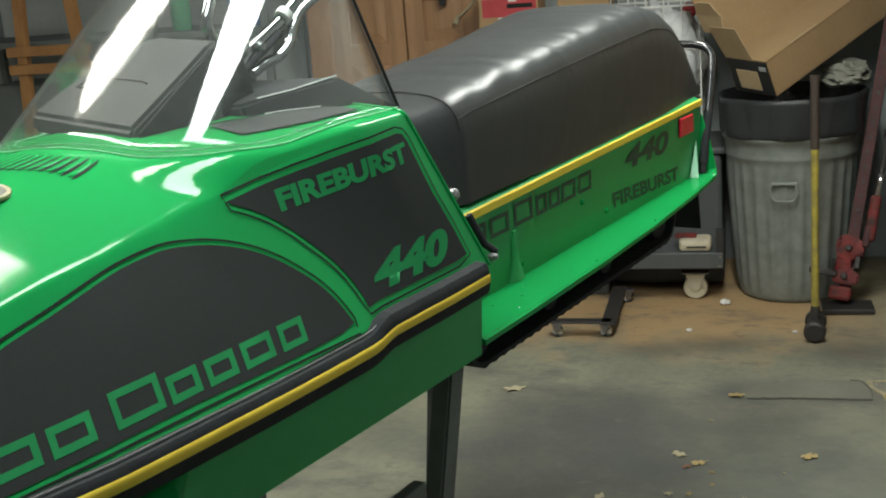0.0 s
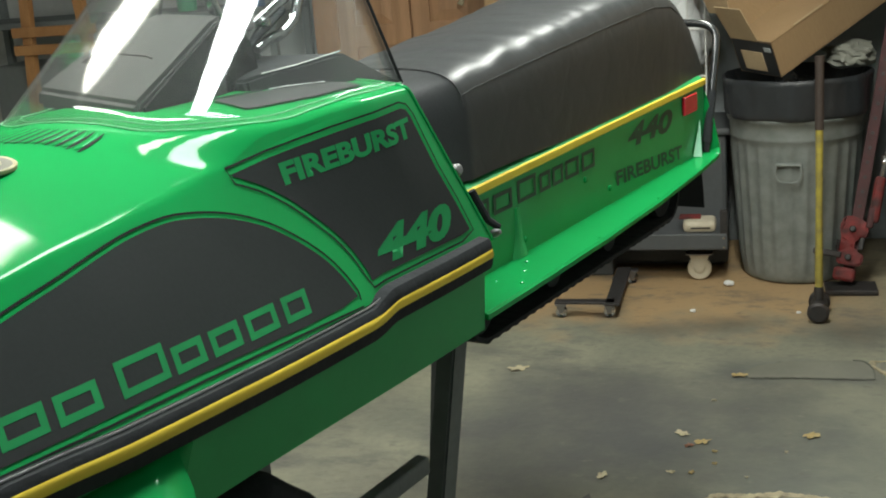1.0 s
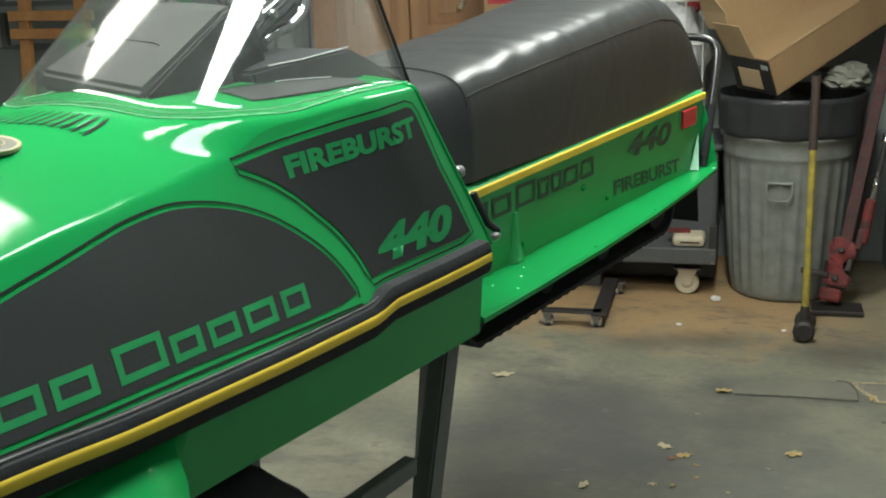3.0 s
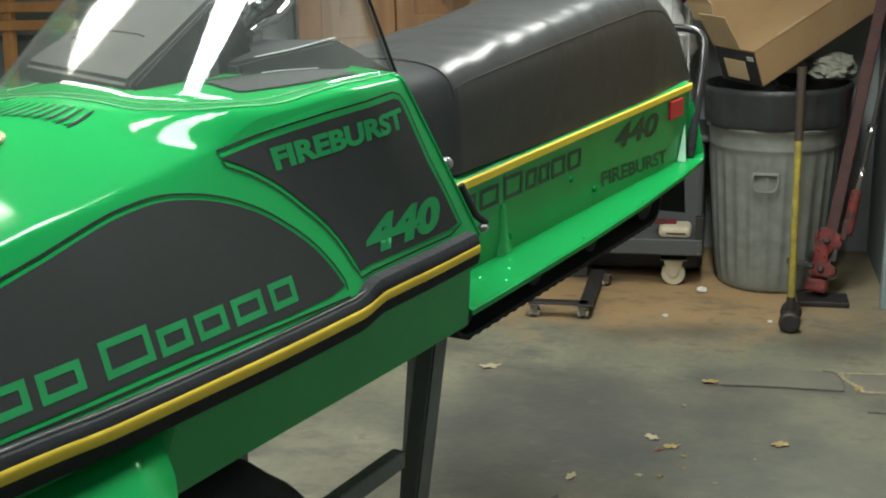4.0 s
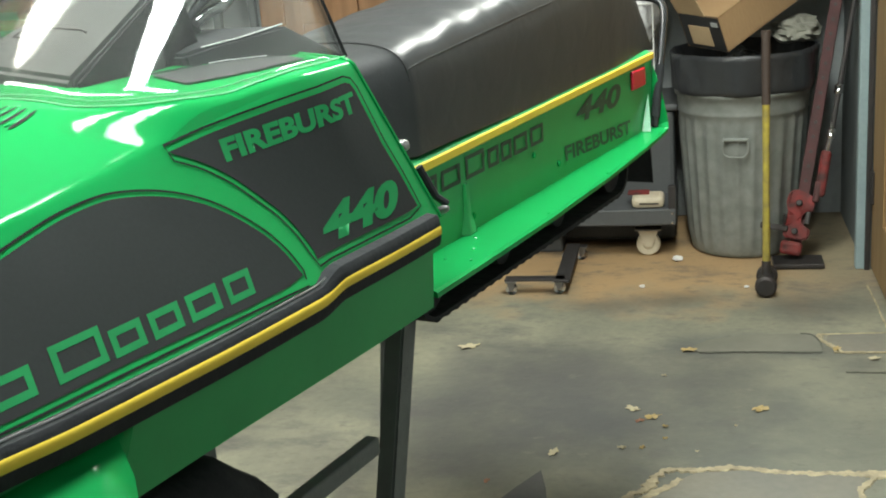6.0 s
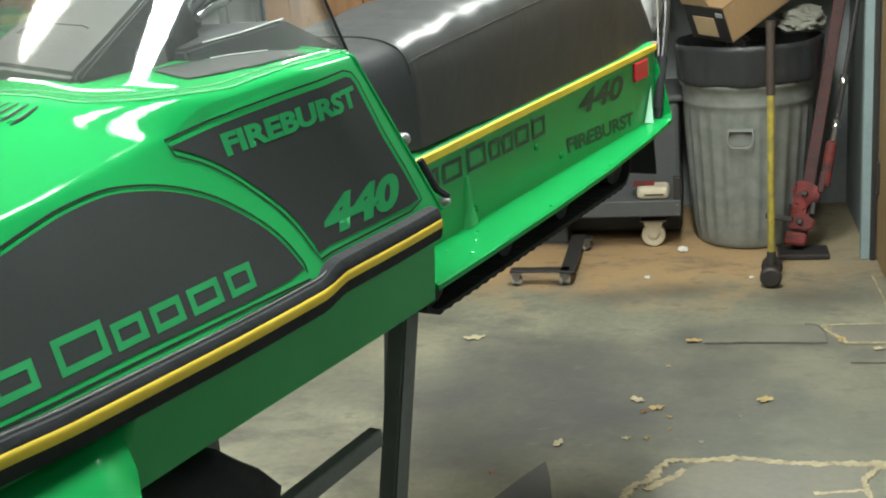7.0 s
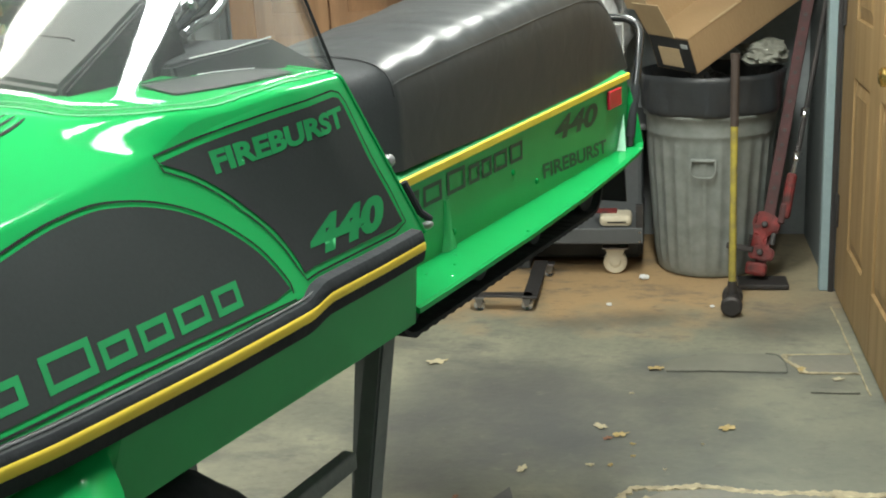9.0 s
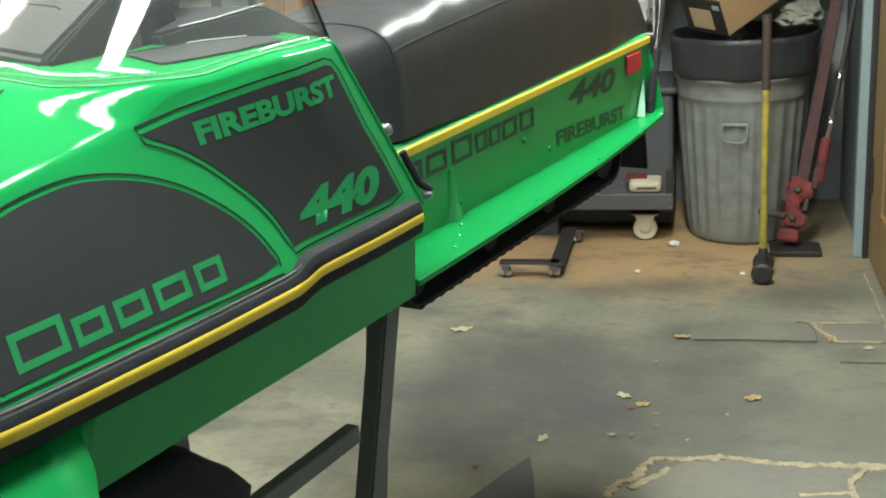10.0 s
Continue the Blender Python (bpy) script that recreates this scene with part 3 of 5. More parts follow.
def decal(name, outline, material, off, label="", cut=0.02, put=on_side, hollow=None):
    """A film on the flank: outline in (length, height), cut fine enough to follow the curve."""
    bm = bmesh.new()
    if isinstance(outline, bmesh.types.BMesh):
        bm.free()
        bm = outline
    else:
        f = bm.faces.new([bm.verts.new((x, 0, z)) for x, z in outline])
        bmesh.ops.triangulate(bm, faces=[f])
    xs = [v.co.x for v in bm.verts]
    zs = [v.co.z for v in bm.verts]
    for lo, hi, nrm in ((min(xs), max(xs), (1, 0, 0)), (min(zs), max(zs), (0, 0, 1))):
        q = lo + cut
        while q < hi:
            bmesh.ops.bisect_plane(bm, geom=bm.verts[:] + bm.edges[:] + bm.faces[:], plane_co=Vector(nrm) * q, plane_no=nrm)
            q += cut
    bmesh.ops.remove_doubles(bm, verts=bm.verts, dist=0.0004)
    for v in bm.verts:
        v.co = put(v.co.x, v.co.z, off)
    ob = part(name, bm, material, sled, label, smooth=True, angle=70)
    return ob


def offset_path(pts, d):
    out = []
    n = len(pts)
    for i in range(n):
        a, b = Vector(pts[i - 1]), Vector(pts[(i + 1) % n])
        t = (b - a).normalized()
        out.append((pts[i][0] + t.y * d, pts[i][1] - t.x * d))
    return out


def ribbon(path, w, closed=True):
    """Flat line of width w along a (length, height) path."""
    bm = bmesh.new()
    n = len(path)
    A, B = [], []
    for i in range(n):
        a = Vector(path[i - 1]) if (i or closed) else Vector(path[i])
        b = Vector(path[(i + 1) % n]) if (i < n - 1 or closed) else Vector(path[i])
        t = (b - a).normalized()
        x, z = path[i]
        A.append(bm.verts.new((x - t.y * w / 2, 0, z + t.x * w / 2)))
        B.append(bm.verts.new((x + t.y * w / 2, 0, z - t.x * w / 2)))
    for i in range(n if closed else n - 1):
        j = (i + 1) % n
        bm.faces.new((A[i], A[j], B[j], B[i]))
    return bm


def arc2(pts, steps=5):
    return [(p.x, p.y) for p in smooth_path([(x, z, 0) for x, z in pts], steps)]


low_arc = arc2([(-1.30, 1.130), (-1.13, 1.168), (-0.945, 1.206), (-0.878, 1.218), (-0.793, 1.234), (-0.749, 1.2400), (-0.701, 1.2425), (-0.666, 1.239), (-0.628, 1.231), (-0.591, 1.218), (-0.556, 1.199), (-0.524, 1.173), (-0.500, 1.147), (-0.485, 1.121), (-0.476, 1.094)])
lower = low_arc + [(-0.51, 1.0895), (-0.59, 1.0895), (-0.78, 1.095), (-1.0, 1.097), (-1.25, 1.101)]
decal("lower_decal", lower, DECAL, 0.0015, "satin black flank decal")
decal("pinstripe", ribbon(arc2(offset_path(lower, -0.0062)[:len(low_arc)], 1), 0.0026, False), SLOT, 0.0016)
decal("pinstripe", ribbon([(-1.25 + 0.775 * i / 26, 1.0925 - 0.0125 * (i / 26) ** 2) for i in range(27)], 0.0024, False), SLOT, 0.0016)
tri_top = [(-0.580, 1.2715), (-0.514, 1.280), (-0.459, 1.286), (-0.401, 1.2915), (-0.336, 1.296), (-0.285, 1.299), (-0.256, 1.3005), (-0.244, 1.297), (-0.238, 1.287)]
tri_rear = [(-0.218, 1.207), (-0.198, 1.154), (-0.184, 1.108)]
tri_bot = [(-0.213, 1.1055), (-0.303, 1.1055), (-0.412, 1.1050), (-0.437, 1.1025)]
tri_arc = arc2([(-0.436, 1.110), (-0.444, 1.139), (-0.461, 1.171), (-0.485, 1.200), (-0.509, 1.226), (-0.541, 1.251), (-0.580, 1.271)])
upper = tri_top + tri_rear + tri_bot + tri_arc[:-1]
decal("upper_decal", upper, DECAL, 0.0015, "satin black rear flank decal")
decal("pinstripe", ribbon(offset_path(upper, -0.0085), 0.0026), SLOT, 0.0016)


def word(text, bl, br, tl, material, off, name="lettering", label="", put=on_side, bold=0.0, parent=None):
    bm = letters(text, bold)
    bl, br, tl = Vector(bl), Vector(br), Vector(tl)
    for v in bm.verts:
        q = bl + (br - bl) * v.co.x + (tl - bl) * v.co.z
        v.co = Vector((q.x, 0, q.y))
    return decal(name, bm, material, off, label, 0.015, put)


word("FIREBURST", (-0.506, 1.2430), (-0.250, 1.2590), (-0.503, 1.2710), GREEN_L, 0.002, label="green word on black", bold=0.045)
word("440", (-0.416, 1.1135), (-0.239, 1.1120), (-0.384, 1.1590), GREEN_L, 0.002, label="green number on black", bold=0.055)


def frame_shape(x0, x1, z0, z1, w, lean=0.0):
    """A hollow block: the plain stand-in for one letter of the maker's mark."""
    bm = bmesh.new()

    def q(x, z):
        return bm.verts.new((x + lean * (z - z0), 0, z))
    o = [q(x0, z0), q(x1, z0), q(x1, z1), q(x0, z1)]
    i = [q(x0 + w, z0 + w * 0.8), q(x1 - w, z0 + w * 0.8), q(x1 - w, z1 - w * 0.8), q(x0 + w, z1 - w * 0.8)]
    for k in range(4):
        bm.faces.new((o[k], o[(k + 1) % 4], i[(k + 1) % 4], i[k]))
    return bm


for x0, x1, hgt in ((-1.150, -1.110, 0.026), (-1.095, -1.034, 0.026), (-1.020, -0.965, 0.026), (-0.954, -0.900, 0.026), (-0.874, -0.806, 0.033),
                    (-0.797, -0.750, 0.0255), (-0.739, -0.691, 0.0255), (-0.679, -0.626, 0.0265), (-0.613, -0.567, 0.028)):
    z0 = 1.100 - 0.018 * (x0 + 0.613)
    decal("mark_block", frame_shape(x0, x1, z0, z0 + hgt, 0.0088, 0.3), GREEN_L, 0.002)


# louvres and cap on the cowl
def louvre(i, lift, half, x_in, material, name):
    """One curved strip of the vent, i counted from the near side."""
    y, x0, run = 0.140 + 0.0142 * i, -0.632 - 0.0018 * min(i, 14 - i), 0.064 + 0.0018 * min(i, 14 - i)
    bm = bmesh.new()
    rows = []
    for k in range(11):
        u = k / 10
        x = x0 - x_in - (run - 2 * x_in) * u
        yy = y - 0.002 - 0.010 * u + 0.010 * (1 - u) ** 2
        w = half * min(1, 5 * u + 0.25, 5 * (1 - u) + 0.25)
        rows.append([tuple(on_top(x, yy + w * math.cos(math.pi * j / 6), 0.0010 + lift * math.sin(math.pi * j / 6))) for j in range(7)])
    loft(bm, rows, False, False)
    return part(name, bm, material, sled, smooth=True)


for i in range(16):
    louvre(i, 0.0004, 0.0023, 0.0, SLOT, "louvre_slot")
for i in range(15):
    louvre(i + 0.5, 0.0013, 0.0038, 0.004, GREEN, "louvre_fin")
cp = on_top(-0.800, 0.174)
capm = Matrix.Translation(cp) @ Matrix.Rotation(radians(7), 4, "X") @ Matrix.Scale(1.12, 4)
badge = part("hood_badge", spin([(0.036, -0.002), (0.037, 0.002), (0.033, 0.003), (0.002, 0.0035)], 36, capm), BADGE, sled, "round grey badge with a gold rim", smooth=True)
part("badge_rim", spin([(0.0375, -0.001), (0.0378, 0.003), (0.0365, 0.004), (0.0350, 0.0030)], 40, capm), DULLGOLD, badge, smooth=True)
part("badge_ring", spin([(0.022, 0.003), (0.022, 0.0040), (0.0205, 0.0042), (0.020, 0.003)], 36, capm), DULLGOLD, badge, smooth=True)
part("badge_centre", spin([(0.012, 0.003), (0.012, 0.0042), (0.001, 0.0044)], 28, capm), DULLGOLD, badge, smooth=True)

# rub rail with the yellow line
rail_path = [(-1.72, 1.090), (-1.40, 1.084), (-1.03, 1.0735), (-0.90, 1.0665), (-0.73, 1.0610), (-0.63, 1.0585), (-0.50, 1.0575), (-0.462, 1.0585), (-0.425, 1.0660), (-0.40, 1.0670), (-0.28, 1.0660), (-0.165, 1.0670)]
rail2 = arc2(rail_path, 6)


def rail_y(x):
    return CY - cowl_half(x)


def rail(side, top, bot, depth, material, name, label=""):
    bm = bmesh.new()
    rows = []
    for x, z in rail2:
        y0 = rail_y(x)
        row = []
        grow = 0.006 * ease(x, -0.47, -0.43) if top > 0.015 else 0.0
        for k in range(9):
            t = math.pi * k / 8
            row.append((x, y0 - depth * math.sin(t) ** (0.28 if top > 0.015 else 0.10) + 0.004, z + (top + bot + grow) / 2 + (top + grow - bot) / 2 * math.cos(t)))
        if side:
            row = [(a, 2 * CY - b, c) for a, b, c in row]
        rows.append(row)
    loft(bm, rows, True, True)
    return part(name, bm, material, sled, label, smooth=True, angle=50)


for side in (0, 1):
    rail(side, 0.019, -0.026, 0.022, RUBBER, "rub_rail", "black rubber side rail")
    rail(side, 0.0083, -0.0083, 0.0230, YELLOW, "yellow_line")

# bright edge between cowl and rail
bm = bmesh.new()
sweep(bm, [(x, rail_y(x) - 0.006, z + 0.0205) for x, z in rail2 if x < -0.43], 0.0012, 6)
part("bright_bead", bm, STEEL, sled)

# belly pan
bm = bmesh.new()
rows = []
for x in [-1.72, -1.5, -1.2, -0.95, -0.8, -0.7, -0.6, -0.5, -0.4, -0.32, -0.25, -0.155]:
    a = cowl_half(x) - 0.004
    zb = 0.934 + 0.006 * ease(-x, 0.25, 0.75) + 0.10 * max(0, (-1.2 - x) / 0.5)
    rows.append([(x, CY - a, 1.045), (x, CY - a + 0.004, 0.985), (x, CY - a + 0.008, zb + 0.005), (x, CY - a + 0.016, zb), (x, CY + a - 0.016, zb), (x, CY + a - 0.008, zb + 0.005), (x, CY + a - 0.004, 0.985), (x, CY + a, 1.045)])
loft(bm, rows, True, True)
part("belly_pan", bm, GREEN_T, sled, "green belly pan", smooth=True, angle=30)
# flared foot of the pan ahead of the stand
bm = bmesh.new()
rows = []
for x, f in ((-1.06, 0.0), (-1.02, 0.8), (-0.98, 1.0), (-0.88, 1.0), (-0.83, 0.85), (-0.80, 0.0)):
    y0 = CY - cowl_half(x) + 0.002
    k = 0.05 if x > -0.9 else 0.0
    rows.append([(x, y0 + 0.02, 1.036), (x, y0 - 0.004 * f, 1.034), (x - 0.35 * k, y0 - 0.046 * f, 1.00), (x - 0.9 * k, y0 - 0.080 * f, 0.962), (x - k, y0 - 0.072 * f, 0.953), (x - k, y0 + 0.02, 0.951)])
loft(bm, rows, True, True)
part("pan_flare", bm, GREEN, sled, "bright green flared side of the pan", smooth=True, angle=50)

TY = 0.2
RIVETS = ((0.065, 0.054), (0.003, 0.081), (-0.002, 0.035), (0.118, 0.030), (0.30, 0.088), (0.62, 0.078))

# tunnel, running boards
def strip_z(x):
    return 1.116 + 0.016 * x


bm = bmesh.new()
rows = []
for x in (-0.30, 0.0, 0.4, 0.8, 1.12):
    rows.append([(x, 0.0, 0.955), (x, 0.0, strip_z(x) + 0.008), (x, 0.012, strip_z(x) + 0.014), (x, 0.388, strip_z(x) + 0.014), (x, 0.4, strip_z(x) + 0.008), (x, 0.4, 0.955)])
loft(bm, rows, True, True)
part("tunnel", bm, GREEN_T, sled, "green sheet metal tunnel")
for side in (0, 1):
    fl = (lambda p: (p[0], 2 * TY - p[1], p[2])) if side else (lambda p: p)
    bm = bmesh.new()
    rows = [[fl((x, -0.003, strip_z(x) - 0.008)), fl((x, -0.005, strip_z(x) - 0.006)), fl((x, -0.005, strip_z(x) + 0.006)), fl((x, -0.003, strip_z(x) + 0.008)), fl((x, 0.002, strip_z(x) + 0.008)), fl((x, 0.002, strip_z(x) - 0.008))] for x in (-0.03, 0.3, 0.7, 1.125)]
    loft(bm, rows, True, True)
    part("yellow_strip", bm, YELLOW, sled)
    bm = bmesh.new()
    rows = []
    for x, o in ((-0.15, 0.104), (0.0, 0.104), (0.3, 0.100), (0.6, 0.088), (0.9, 0.066), (1.06, 0.050), (1.10, 0.045)):
        rows.append([fl((x, 0.004, 0.9645)), fl((x, -o + 0.006, 0.9645)), fl((x, -o, 0.961)), fl((x, -o, 0.953)), fl((x, -o + 0.005, 0.953)), fl((x, -o + 0.006, 0.955)), fl((x, 0.004, 0.957))])
    loft(bm, rows, True, True)
    part("running_board", bm, GREEN, sled, "bright green running board", smooth=True, angle=30)
    part("tail_plate", extrude_poly([fl((1.10, 0.0, 0.962)), fl((1.10, -0.046, 0.962)), fl((1.115, -0.040, 0.975)), fl((1.122, -0.022, 1.05)), fl((1.125, 0.0, 1.11))], (1, 0, 0), 0.004), GREEN, sled)
    part("gusset", extrude_poly([fl((1.035, -0.002, 0.966)), fl((1.035, -0.024, 0.966)), fl((1.078, -0.004, 1.048))], (1, 0.1, 0), 0.004), GREEN_LIT, sled, "small pale gusset with its highlight in the colour")
    part("reflector", boxm(fl((1.015, -0.004, 1.096)), (0.085, 0.008, 0.044), 0.003), RED, sled, "red rectangular side reflector")
    for x, z in ((0.433, 1.042), (0.548, 0.999), (0.17, 0.99)):
        part("bolt", spin([(0.0065, 0), (0.0065, 0.002), (0.005, 0.004), (0.001, 0.005)], 12, Matrix.Translation(fl((x, 0, z))) @ Matrix.Rotation(radians(90 if not side else -90), 4, "X")), GREEN, sled)
    for x, o in RIVETS:
        part("rivet", spin([(0.0032, 0), (0.0030, 0.0016), (0.001, 0.0026)], 10, Matrix.Translation(fl((x, -o, 0.9645)))), GREEN, sled)
    # foot peg boss on the tunnel side
    bm = bmesh.new()
    loft(bm, [[fl((0.120, 0.002, 0.964)), fl((0.130, -0.012, 0.966)), fl((0.160, -0.012, 0.966)), fl((0.170, 0.002, 0.964))],
              [fl((0.135, 0.002, 1.00)), fl((0.140, -0.007, 1.00)), fl((0.153, -0.007, 1.00)), fl((0.158, 0.002, 1.00))],
              [fl((0.139, 0.002, 1.055)), fl((0.142, -0.004, 1.055)), fl((0.151, -0.004, 1.055)), fl((0.154, 0.002, 1.055))]], True, True)
    part("gusset", bm, GREEN_T, sled, smooth=True, angle=60)


def on_wall(x, z, off=0.0):
    return Vector((x, -off, z))


word("440", (0.640, 1.061), (0.892, 1.055), (0.668, 1.111), GREEN_D, 0.0015, label="dark faded number", put=on_wall, bold=0.035)
word("FIREBURST", (0.584, 0.995), (0.966, 0.976), (0.580, 1.028), GREEN_D, 0.0015, label="dark faded word", put=on_wall, bold=0.03)
for x0, x1, hgt in ((-0.075, -0.020, 0.036), (-0.008, 0.050, 0.036), (0.064, 0.132, 0.036), (0.152, 0.224, 0.042), (0.238, 0.283, 0.036), (0.292, 0.336, 0.036), (0.346, 0.406, 0.037), (0.420, 0.480, 0.038)):
    decal("mark_block", frame_shape(x0, x1, 1.060, 1.060 + hgt, 0.0095, 0.02), GREEN_D, 0.0015, put=on_wall)


# seat
TOPX = [-0.12, -0.05, 0.01, 0.05, 0.3, 0.6, 0.85, 0.95, 1.02, 1.08, 1.13, 1.17]
TOPZ = [1.270, 1.292, 1.311, 1.318, 1.342, 1.367, 1.384, 1.372, 1.340, 1.290, 1.225, 1.150]
bm = bmesh.new()
secs = []
xs = [-0.11, -0.09, -0.07, -0.05, -0.03, -0.008, 0.006, 0.014, 0.022] + [0.03 + 1.14 * i / 150 for i in range(151)]
for x in xs:
    zt = float(np.interp(x, TOPX, TOPZ))
    zb = strip_z(x) + 0.012 + 0.007 * (1 - ease(x, 0.05, 0.45))
    hw = 0.196 - 0.012 * max(0, (x - 0.9) / 0.27) - 0.75 * max(0, 0.008 - x)
    row = []
    for k in range(65):
        th = math.pi * k / 64
        c, sn = math.cos(th), math.sin(th)
        p = 7.0
        y = TY - hw * math.copysign(abs(c) ** (2 / p), c)
        z = zb + (zt - zb) * sn ** (2 / p)
        z += (0.014 * (1 - ((y - TY) / hw) ** 2) - 0.40 * max(0, y - 0.10) ** 2 * ease(0.95 - x, 0, 0.6)) * min(1, max(0, (z - zb) / (zt - zb) - 0.4) * 2)
        e = min(1, max(0, (z - zb) / (zt - zb) - 0.80) / 0.15) * min(1, max(0, (x - 0.03) / 0.08)) * min(1, max(0, (1.05 - x) / 0.1))
        wr = noise.noise(Vector((x * 13 - y * 8, y * 5 + x * 2, 0.3))) + 0.5 * noise.noise(Vector((x * 27 + y * 14, y * 9, 2.1)))
        z += 0.0042 * e * wr
        row.append((x, y, z))
    secs.append(row)
rr = loft(bm, secs, False, False)
bm.faces.new(rr[0])
bm.faces.new(rr[-1])
seat = part("seat", bm, VINYL, sled, "long black vinyl seat", smooth=True, angle=50)
# piped seams along the upper edges and across the front
for side in (0, 1):
    k = 10 if not side else 54
    part("seam", bar([secs[i][k] for i in range(6, 150)], 0.0014, 6), VINYL, sled, smooth=True)
part("seam", bar([Vector(secs[6][k]) + Vector((-0.001, 0, 0.001)) for k in range(6, 60)], 0.0016, 6), VINYL, sled, smooth=True)

# grab bar behind the seat
gb = smooth_path([(1.095, -0.012, 0.965), (1.13, -0.012, 1.06), (1.19, -0.008, 1.20), (1.208, 0.0, 1.243), (1.212, 0.03, 1.262), (1.212, 0.10, 1.266), (1.212, 0.30, 1.266), (1.212, 0.37, 1.262), (1.208, 0.40, 1.243), (1.19, 0.408, 1.20), (1.13, 0.412, 1.06), (1.095, 0.412, 0.965)], 6)
part("grab_bar", bar(gb, 0.0098, 12), GLOSSBLK, sled, "black tubular grab bar", smooth=True)
for k in (0, 1):
    gp = gb[2:9] if not k else [Vector((p[0], 2 * TY - p[1], p[2])) for p in gb[2:9]]
    part("bar_sleeve", bar(gp, 0.0115, 12), RUBBER, sled, "black rubber sleeve on the grab bar", smooth=True)
part("snow_flap", extrude_poly([(1.128, 0.02, 1.06), (1.128, 0.38, 1.06), (1.19, 0.37, 0.80), (1.19, 0.03, 0.80)], (1, 0, 0.1), 0.006), RUBBER, sled, "black rubber snow flap")

# track: belt with cross lugs on wheels
def track_loop(r):
    pts = []
    for k in range(13):
        a = -math.pi / 2 + math.pi * k / 12
        pts.append((0.93 + r * math.cos(a), 0.896 + r * math.sin(a)))
    for k in range(13):
        a = math.pi / 2 + math.pi * k / 12
        pts.append((0.06 + r * math.cos(a), 0.896 + r * math.sin(a)))
    return pts


bm = bmesh.new()
outer, inner = track_loop(0.066), track_loop(0.058)
rows = [[(x, 0.02, z), (x, 0.38, z), (u, 0.38, w), (u, 0.02, w)] for (x, z), (u, w) in zip(outer, inner)]
rows.append(rows[0])
loft(bm, rows, True, False)
part("track_belt", bm, RUBBER, sled, "black rubber track belt")
for i in range(26):
    x = 0.06 + 0.87 * i / 25
    for z in (0.826,):
        bm = bmesh.new()
        box(bm, (x, 0.2, z + 0.006), (0.016, 0.36, 0.014), 0.004, None, 1)
        part("track_lug", bm, RUBBER, sled)
for x in (0.06, 0.35, 0.62, 0.93):
    for y in (0.05, 0.35):
        r = 0.055 if x in (0.06, 0.93) else 0.036
        part("bogie_wheel", spin([(r, -0.012), (r, 0.012), (r * 0.8, 0.014), (r * 0.3, 0.008), (0.006, 0.016)], 20, Matrix.Translation((x, y, 0.896 - (0.0 if r > 0.05 else 0.018))) @ Matrix.Rotation(radians(90), 4, "X")), RUBBER, sled, smooth=True)
for y in (0.09, 0.31):
    part("slide_rail", boxm((0.47, y, 0.868), (0.86, 0.018, 0.03), 0.004), STEEL, sled)
for x in (0.2, 0.7):
    part("cross_shaft", bar([(x, 0.01, 0.905), (x, 0.39, 0.905)], 0.010, 10), STEEL, sled)

# deck, dash pod and console between the windshield sides
decal("deck_panel", [(-0.440, 0.138), (-0.459, 0.064), (-0.405, 0.038), (-0.356, 0.020), (-0.264, 0.012), (-0.258, 0.045), (-0.272, 0.070), (-0.33, 0.098), (-0.40, 0.125)], PODGREY, 0.003, "grey textured deck panel", 0.02, lambda x, y, o: on_top(x, y, o))
part("panel_lip", bar([on_top(x, y, 0.004) for x, y in ((-0.440, 0.140), (-0.40, 0.127), (-0.365, 0.112))], 0.0011, 6), PODGREY, sled, "grey raised lip of the deck panel")
# rear stretch of the lip, white to paint in the highlight on it
part("panel_lip", bar([on_top(x, y, 0.004) for x, y in ((-0.355, 0.109), (-0.33, 0.099), (-0.276, 0.070))], 0.0008, 6), WHITE, sled, "lip of the deck panel with its highlight painted white")
bm = bmesh.new()
rows = [[(-0.534, 0.190, 1.325), (-0.455, 0.482, 1.330), (-0.453, 0.480, 1.357), (-0.532, 0.192, 1.350)],
        [(-0.48, 0.180, 1.32), (-0.395, 0.455, 1.325), (-0.395, 0.450, 1.395), (-0.48, 0.178, 1.387)],
        [(-0.396, 0.16, 1.32), (-0.306, 0.385, 1.32), (-0.306, 0.376, 1.447), (-0.396, 0.158, 1.448)],
        [(-0.365, 0.17, 1.32), (-0.275, 0.375, 1.32), (-0.275, 0.366, 1.449), (-0.365, 0.168, 1.449)],
        [(-0.34, 0.18, 1.32), (-0.25, 0.36, 1.32), (-0.25, 0.35, 1.37), (-0.34, 0.18, 1.37)]]
loft(bm, rows, True, True)
bmesh.ops.bevel(bm, geom=bm.edges[:], offset=0.006, segments=2, affect="EDGES")
pod = part("dash_pod", bm, PODGREY, sled, "grey instrument pod", smooth=True, angle=40)


def on_pod(u, v):
    lo = Vector((-0.532, 0.192, 1.350)).lerp(Vector((-0.453, 0.480, 1.357)), u)
    hi = Vector((-0.396, 0.158, 1.448)).lerp(Vector((-0.306, 0.376, 1.447)), u)
    mid = Vector((-0.48, 0.178, 1.387)).lerp(Vector((-0.395, 0.450, 1.395)), u)
    p = lo.lerp(mid, v / 0.4) if v < 0.4 else mid.lerp(hi, (v - 0.4) / 0.6)
    return p + Vector((-0.0008, 0, 0.0012))


